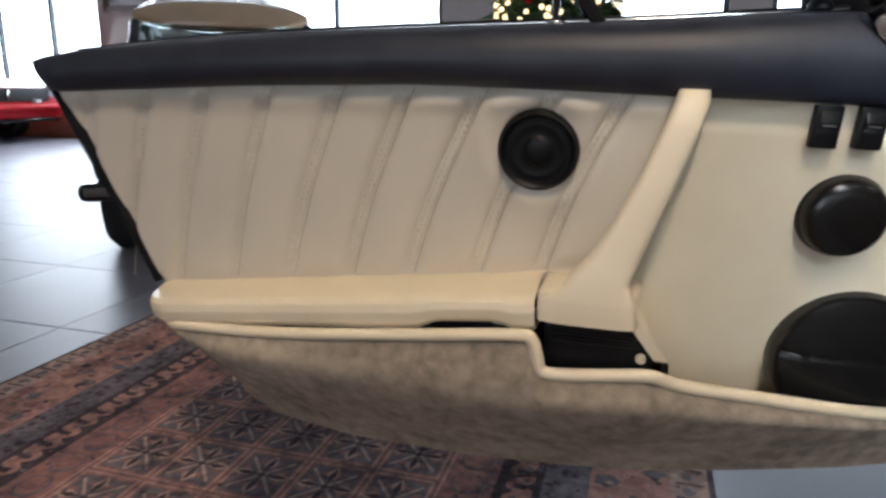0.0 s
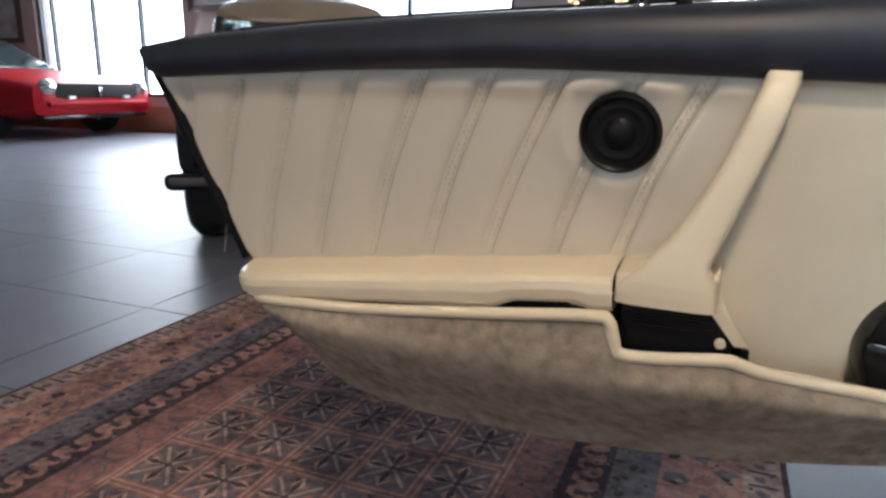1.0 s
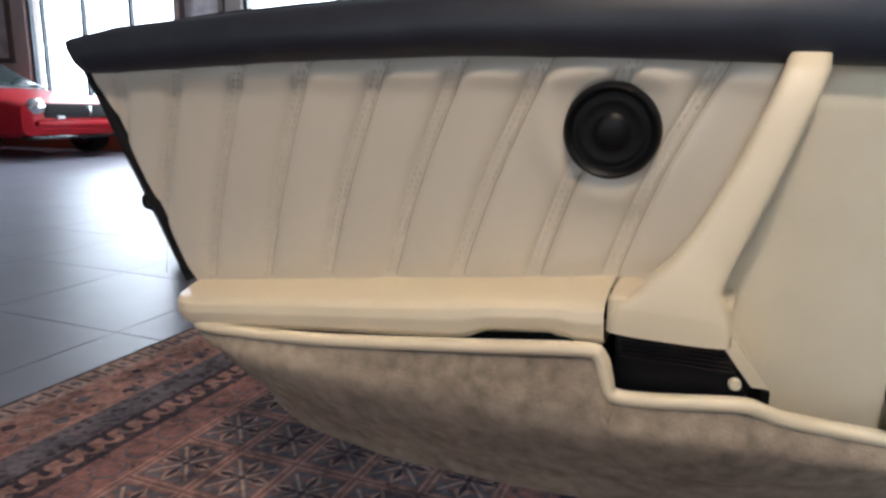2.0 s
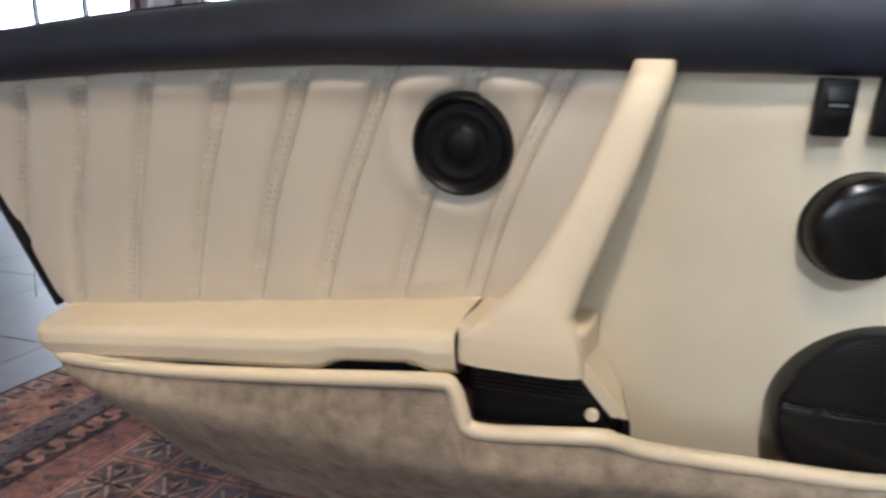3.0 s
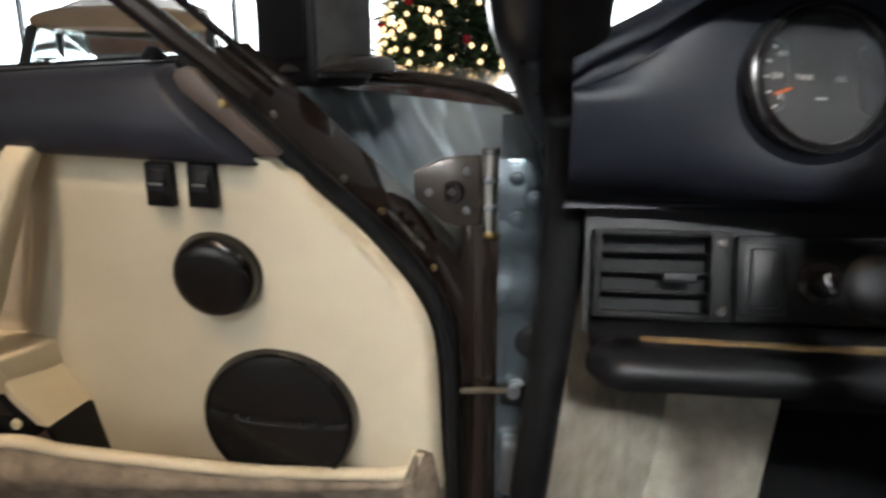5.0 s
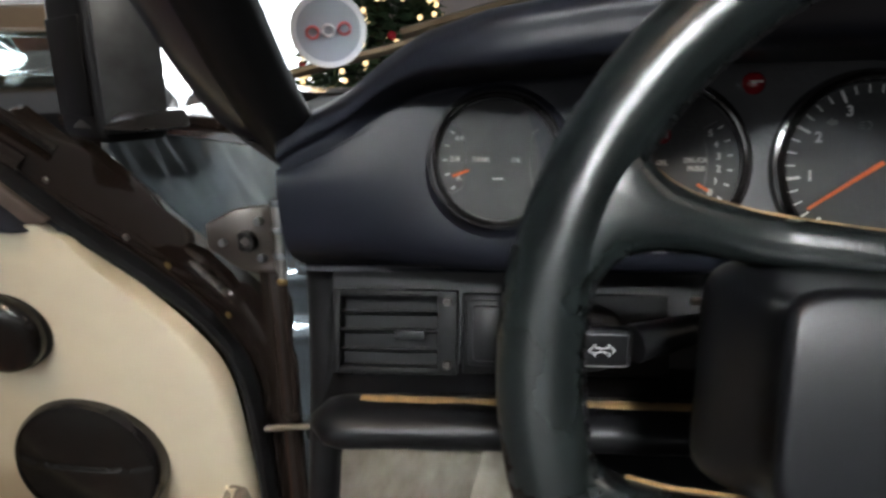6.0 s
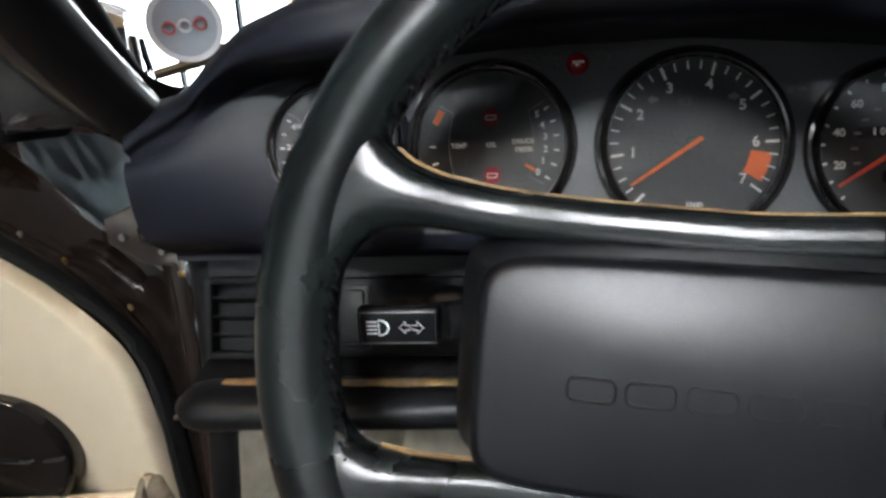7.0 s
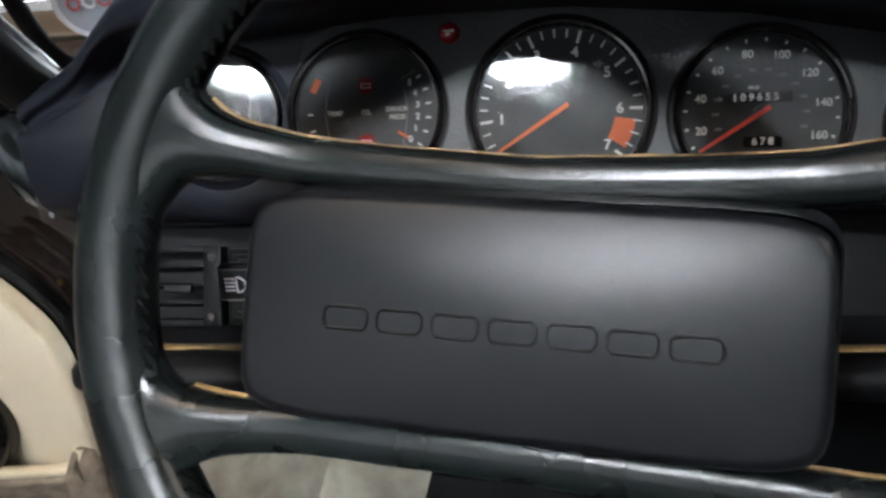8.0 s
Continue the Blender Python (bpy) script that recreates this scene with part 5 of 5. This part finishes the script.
letters("word", "MILES", m3 @ Matrix.Translation((-0.004, 0.0155, 0.0006)), 0.0026, WHITE_INK, g3)
for y, x0, digits in ((0.0095, -0.003, "109655"), (-0.0175, 0.001, "678")):
    part("counter_window", block((0.0068 * len(digits) + 0.002, 0.0066, 0.0004), m3 @ Matrix.Translation((x0, y, 0.0003))), GLOSS_BLACK, g3)
    letters("counter", " ".join(digits), m3 @ Matrix.Translation((x0, y, 0.0008)), 0.0062, WHITE_INK, g3)
needle(g3, m3, 212, 0.043, mat("red_needle", (0.8, 0.08, 0.04), 0.4))

# fuel gauge and clock
g4, m4 = gauge(0.684, 0.829, 0.0420, "fuel gauge with small orange needle", 13)
letters("word", "TANK", m4 @ Matrix.Translation((-0.011, 0.0, 0.0006)), 0.0042, WHITE_INK, g4)
letters("word", "OIL", m4 @ Matrix.Translation((0.012, 0.0, 0.0006)), 0.0042, WHITE_INK, g4)
part("tick_mark", block((0.007, 0.0012, 0.0003), m4 @ Matrix.Translation((0, -0.012, 0.0005))), WHITE_INK, g4, smooth=False)
for deg, t in ((152, "4/4"), (180, "2/4"), (205, "R")):
    letters("figure", t, at_angle(m4, deg, 0.028, turn=False), 0.005, WHITE_INK, g4)
for k in range(5):
    part("tick_mark", block((0.003, 0.0012, 0.0003), at_angle(m4, lerp(150, 212, k / 4), 0.034)), WHITE_INK, g4, smooth=False)
part("needle", block((0.011, 0.0018, 0.0006), at_angle(m4, 200, 0.026, 0.002)), ORANGE, g4, "orange needle")
for sx_ in (-1, 1):
    part("window_outline", tube([m4 @ Vector((sx_ * a, b, 0.0007)) for a, b in ((0.03, 0.022), (0.023, 0.018), (0.0205, 0.0), (0.023, -0.018), (0.03, -0.022))], 0.00035, 4), GREY_INK, g4)
part("gauge_pod", lathe([(0.0455, 0.001), (0.049, -0.002), (0.055, -0.012), (0.057, -0.03)], on_face(0.684, 0.829, 0.004), 56), NAVY, dash)
g5, m5 = gauge(1.150, 0.805, 0.043, "small clock with white figures")
for k, t in enumerate(("9", "12", "3", "6")):
    letters("figure", t, at_angle(m5, 180 - 90 * k, 0.028, turn=False), 0.0075, WHITE_INK, g5)
bm = bmesh.new()
for k in range(24):
    merge(bm, block((0.003, 0.0008, 0.0003), at_angle(m5, k * 15, 0.035)))
part("tick_marks", bm, WHITE_INK, g5, smooth=False, kind="stuff")
lens = part("warning_lamp", lathe([(0, 0.005), (0.004, 0.0045), (0.0066, 0.002), (0.0072, 0.0)], on_face(0.8425, 0.8745, 0.004), 28), RED_LENS, dash, "round red warning lamp")
part("symbol", block((0.007, 0.0009, 0.0005), on_face(0.8425, 0.8745, 0.0088)), WHITE_INK, lens)

# air vent, switch panel and padded knee roll
def at_vent(x, z, y=0.0):
    """A place on the lower panel, which leans back towards its top."""
    return Vector((x, 0.553 + 0.30 * (z - 0.695) + y, z))


VENT_UP = Vector((0, 0.287, 0.958))
VENT_N = Vector((0, -0.958, 0.287))


def vent_block(size, x, z, out=0.0, bevel=0.0, tip=0.0):
    return block(size, frame_of(at_vent(x, z) + VENT_N * out, VENT_UP) @ Matrix.Rotation(radians(tip), 4, "X"), bevel, 2)


vent = part("air_vent", merge(vent_block((0.006, 0.014, 0.062), 0.564, 0.696, 0.004, 0.0012), vent_block((0.015, 0.014, 0.062), 0.6475, 0.696, 0.004, 0.0012), vent_block((0.074, 0.014, 0.0055), 0.6035, 0.7235, 0.004, 0.0012), vent_block((0.074, 0.014, 0.0055), 0.6035, 0.6685, 0.004, 0.0012)), VENT_EDGE, dash, "black slatted air vent")
part("vent_well", vent_block((0.078, 0.003, 0.054), 0.6025, 0.696, -0.010), RUBBER, vent)
for k in range(3):
    part("slat", vent_block((0.073, 0.013, 0.0022), 0.6035, 0.6825 + k * 0.0135, 0.002, 0.0008, -14), VENT_EDGE, vent)
part("vent_knob", vent_block((0.023, 0.007, 0.007), 0.620, 0.6945, 0.010, 0.0015), PLASTIC, vent)
for z in (0.718, 0.6735):
    part("screw", lathe([(0, 0.002), (0.0026, 0.0018), (0.0034, 0)], frame_of(at_vent(0.6475, z) + VENT_N * 0.0112, VENT_N), 16), LEAF_BROWN, vent)
sw = part("switch_panel", vent_block((0.150, 0.010, 0.060), 0.733, 0.6955, 0.002, 0.003), VENT_EDGE, dash)
part("switch_recess", vent_block((0.030, 0.004, 0.050), 0.6765, 0.696, 0.0065, 0.003), PLASTIC, sw)
part("blank_switch", vent_block((0.022, 0.007, 0.042), 0.6765, 0.696, 0.008, 0.004), PLASTIC, sw)
lsw = part("light_switch", lathe([(0, 0.016), (0.006, 0.016), (0.0085, 0.013), (0.0095, 0.004), (0.0145, 0.003), (0.016, 0.0), (0.016, -0.004)], frame_of(at_vent(0.712, 0.694) + VENT_N * 0.006, VENT_N), 28), GLOSS_BLACK, sw, "round black light switch")
part("switch_grip", block((0.004, 0.014, 0.004), frame_of(at_vent(0.712, 0.694) + VENT_N * 0.022, VENT_N) @ Matrix.Rotation(radians(25), 4, "Z"), 0.001), CHROME, lsw)
part("ignition_lock", lathe([(0, 0.006), (0.012, 0.006), (0.022, 0.004), (0.026, 0.0), (0.026, -0.004)], frame_of(at_vent(0.752, 0.694) + VENT_N * 0.006, VENT_N), 32), PLASTIC, sw)


def roll_fn(s, t):
    x = lerp(0.556, 1.75, s)
    a = 2 * math.pi * t
    r = 0.0155 * math.sqrt(max(0.08, 1 - (1 - min(1, (x - 0.556) / 0.022)) ** 2))
    return (x, 0.497 + r * 1.6 * math.cos(a) + 0.006 * math.sin(s * 6), 0.651 + r * 1.05 * math.sin(a) + 0.001 * noise.noise(Vector((x * 30, a, 0))))


bm = patch(roll_fn, 110, 28)
bmesh.ops.holes_fill(bm, edges=[e for e in bm.edges if e.is_boundary])
roll = part("knee_roll", bm, PLASTIC, dash, "black padded knee roll")
# the lamp's warm highlight on the roll, laid on as a tan strip
edge_pts = [(x, 0.501 + 0.0015 * noise.noise(Vector((x * 40, 0, 3))), 0.6668) for x in [lerp(0.590, 1.70, k / 90) for k in range(91)]]
part("roll_gleam", tube(edge_pts, [0.0012 + 0.0008 * abs(noise.noise(Vector((k * 0.31, 7, 0)))) for k in range(91)], 8, [0.0055 + 0.003 * noise.noise(Vector((k * 0.23, 4, 0))) for k in range(91)]), WORN_AND_GLEAM, roll, "tan strip painted as the highlight along the roll")
part("knee_shelf", patch(lambda s, t: (lerp(0.560, 1.75, s), lerp(0.556, 0.502, t), lerp(0.668, 0.658, t)), 30, 4, (0, 0, -0.012)), PLASTIC, dash)

# ---- steering column stalk ----
sk = thing("column_stalk", (0.74, 0.43, 0.74), "black column stalk with white headlamp symbols", "control stalk")
part("paddle", block((0.048, 0.010, 0.023), Matrix.Translation((0.7345, 0.432, 0.740)), 0.004, 3), PLASTIC, sk)
part("paddle_outline", tube([(0.7345 + sx_ * 0.0212, 0.4264, 0.740 + sz * 0.0092) for sx_, sz in ((-1, -1), (1, -1), (1, 1), (-1, 1))], 0.0003, 4, None, True), GREY_INK, sk)
part("stem", tube([(0.760, 0.436, 0.740), (0.79, 0.45, 0.742), (0.84, 0.46, 0.745)], [0.011, 0.009, 0.010], 12), PLASTIC, sk)
bm = bmesh.new()
for k in range(4):
    merge(bm, block((0.006, 0.0004, 0.0009), Matrix.Translation((0.7195, 0.4266, 0.7435 - k * 0.0023))))
merge(bm, tube([(0.7235 + 0.0055 * max(0, math.cos(a)), 0.4266, 0.740 + 0.0046 * math.sin(a)) for a in [-math.pi / 2 + math.pi * i / 12 for i in range(13)]] + [(0.7235, 0.4266, 0.7446 - k * 0.0023) for k in range(1, 4)], 0.0005, 5, None, True))
part("headlamp_symbol", bm, WHITE_INK, sk)
bm = bmesh.new()
for sx_ in (-1, 1):
    merge(bm, tube([(0.742 + sx_ * p + sx_ * 0.0008, 0.4266, 0.740 + q) for p, q in ((0.006, 0), (0.0025, 0.0034), (0.0025, 0.0014), (0, 0.0014), (0, -0.0014), (0.0025, -0.0014), (0.0025, -0.0034))], 0.00045, 5, None, True))
part("arrow_symbol", bm, WHITE_INK, sk)
col = thing("steering_column", (0.905, 0.45, 0.74), "black plastic steering column cover", "steering column")
part("cover", lathe([(0, -0.10), (0.05, -0.10), (0.055, -0.03), (0.045, 0.06), (0.0, 0.06)], frame_of((0.905, 0.44, 0.735), (0, -1, 0.40)), 40), PLASTIC, col)
part("clip", block((0.036, 0.004, 0.003), Matrix.Translation((0.80, 0.41, 0.775))), STEEL, col)

# ---- steering wheel ----
WN = Vector((-0.1168, -1, 0.30)).normalized()
WM = frame_of((0.890, 0.3262, 0.7724), WN, (1, 0, -0.0847))
wheel = thing("steering_wheel", WM.translation, "black leather four-spoke steering wheel with wide centre pad", "steering wheel")
R, N = 0.1868, 120


def wp(x, y, z=0.0):
    return WM @ Vector((x, y, z))


rim_pts = [wp(R * math.cos(2 * math.pi * k / N), R * math.sin(2 * math.pi * k / N), 0.0) for k in range(N)]
part("rim", tube(rim_pts, [0.0165 + 0.0006 * noise.noise(Vector((k * .3, 0, 0))) for k in range(N)], 24, [0.0186] * N, True, WN), WHEEL_LEATHER, wheel, "worn black leather rim")
bm = bmesh.new()
for k in range(300):
    a = 2 * math.pi * k / 300
    q = R - 0.0180
    c0 = wp(q * math.cos(a), q * math.sin(a), 0.0075 + (0.0016 if k % 2 else -0.0016))
    c1 = wp((q - 0.0004) * math.cos(a + 0.018), (q - 0.0004) * math.sin(a + 0.018), 0.0045 + (0.0016 if k % 2 else -0.0016))
    merge(bm, tube([c0, c1], 0.0011, 4))
part("stitching", bm, RUBBER, wheel, kind="stuff")


SPOKES = [
    ([0, 0.06, 0.10, 0.13, 0.146, 0.155, 0.166], [0.0520, 0.0545, 0.0575, 0.0630, 0.0710, 0.0830, 0.1010],
     [0, 0.10, 0.13, 0.150, 0.160, 0.167, 0.173], [0.0325, 0.0365, 0.0395, 0.0385, 0.033, 0.022, 0.006]),
    ([0, 0.10, 0.13, 0.150, 0.160, 0.167, 0.173], [-0.059, -0.0595, -0.059, -0.056, -0.050, -0.038, -0.020],
     [0, 0.10, 0.13, 0.143, 0.153, 0.163], [-0.080, -0.081, -0.0850, -0.091, -0.103, -0.124])]


def soft(x, xs, ys):
    return sum(interp(abs(x) + d, xs, ys) for d in (-0.006, -0.003, 0, 0.003, 0.006)) / 5


def spoke_fn(tx, ty, bx, by):
    def fn(s, t):
        x = lerp(-0.186, 0.186, s)
        flare = ease(abs(x), 0.09, 0.168)
        hi, lo = soft(x, tx, ty), soft(x, bx, by)
        a = 2 * math.pi * t
        c, sn = math.cos(a), math.sin(a)
        yy = (hi + lo) / 2 + (hi - lo) / 2 * math.copysign(abs(sn) ** 0.7, sn)
        q = math.sqrt(max(0, (R - 0.002) ** 2 - min(abs(yy), R - 0.003) ** 2))
        dd = 0.0105 + 0.0025 * flare
        return wp(max(-q, min(q, x)), yy, -0.012 + 0.011 * flare + dd * math.copysign(abs(c) ** 0.75, c))
    return fn


for tx, ty, bx, by in SPOKES:
    part("spoke", patch(spoke_fn(tx, ty, bx, by), 120, 32), WHEEL_LEATHER, wheel, "leather covered spoke with worn edge")
    part("spoke_edge", tube([wp(x, soft(x, tx, ty) + 0.0002, -0.013 + 0.006 * ease(abs(x), 0.09, 0.15)) for x in [lerp(-0.147, 0.147, k / 40) for k in range(41)]], [0.0010 + 0.0010 * abs(noise.noise(Vector((k * .37, 1, 0)))) for k in range(41)], 6), WORN_AND_GLEAM, wheel, "brown worn edge")



PAD_Y = -0.0105


def pad_point(a, h):
    """The cushioned pad: a rounded oblong that draws in towards its face; a turns round it, h runs up its side."""
    c, sn = math.cos(a), math.sin(a)
    side = ease(h, 0.0, 1.0)
    hx, hy = lerp(0.1190, 0.1020, side), lerp(0.0520, 0.0425, side)
    e = 0.24
    return hx * math.copysign(abs(c) ** e, c), hy * math.copysign(abs(sn) ** e, sn)


def pad_face(s, t):
    a = 2 * math.pi * s
    if t < 0.30:
        x, y = pad_point(a, t / 0.30 * 0.9)
        z = lerp(-0.034, 0.028, t / 0.30)
    else:
        x, y = pad_point(a, 0.9)
        turn = min(1, (t - 0.30) / 0.20) * math.pi / 2
        flat = max(0, (t - 0.50) / 0.50)
        k = 0.0048 * (1 - math.cos(turn))
        x, y = x * (1 - k / 0.103) * (1 - flat), y * (1 - k / 0.043) * (1 - flat)
        z = 0.028 + 0.0055 * math.sin(turn) + 0.0012 * (1 - (1 - flat) ** 2)
        z -= 1.9 * max(0, y + 0.004) ** 2 + 0.03 * x
    return wp(x, y + PAD_Y, z)


padbm = patch(pad_face, 200, 56)
bmesh.ops.remove_doubles(padbm, verts=padbm.verts, dist=1e-5)
cp = part("centre_pad", padbm, PAD_LEATHER, wheel, "black padded centre pad")
for k in range(7):
    x0 = -0.060 + k * 0.0200
    ring = [(x0 + px * 0.0082, PAD_Y - 0.0035 + py * 0.0040) for px, py in ((-1, -.5), (-.8, -1), (.8, -1), (1, -.5), (1, .5), (.8, 1), (-.8, 1), (-1, .5))]
    part("embossed_mark", tube([wp(x, y, 0.0344 - 0.03 * x) for x, y in ring], 0.0006, 6, None, True, WN), PAD_LEATHER, cp)


# ---- floor tiles ----
tile_bm = block((0.611, 0.611, 0.012), Matrix.Translation((0, 0, -0.006)), 0.0015, 1)
tile_me = bpy.data.meshes.new("floor_tile")
tile_bm.to_mesh(tile_me)
tile_bm.free()
tile_me.materials.append(TILE)
rest = bmesh.new()
for i in range(-22, 14):
    for j in range(-8, 15):
        cx, cy = -1.80 + 0.3075 + 0.615 * i, 0.972 + 0.3075 + 0.615 * j
        if not (-14.7 < cx < 7.7 and -5.7 < cy < 7.6):
            continue
        if -8.5 < cx < 1.0 and 0.0 < cy < 6.6:
            tile = new("floor_tile", tile_me)
            tile.matrix_world = ROOM @ Matrix.Translation((cx, cy, 0.0))
            tile.parent = floor
        else:
            merge(rest, block((0.611, 0.611, 0.012), ROOM @ Matrix.Translation((cx, cy, -0.006)), 0.0))
part("floor_tile_field", rest, TILE, floor, smooth=False, kind="stuff")
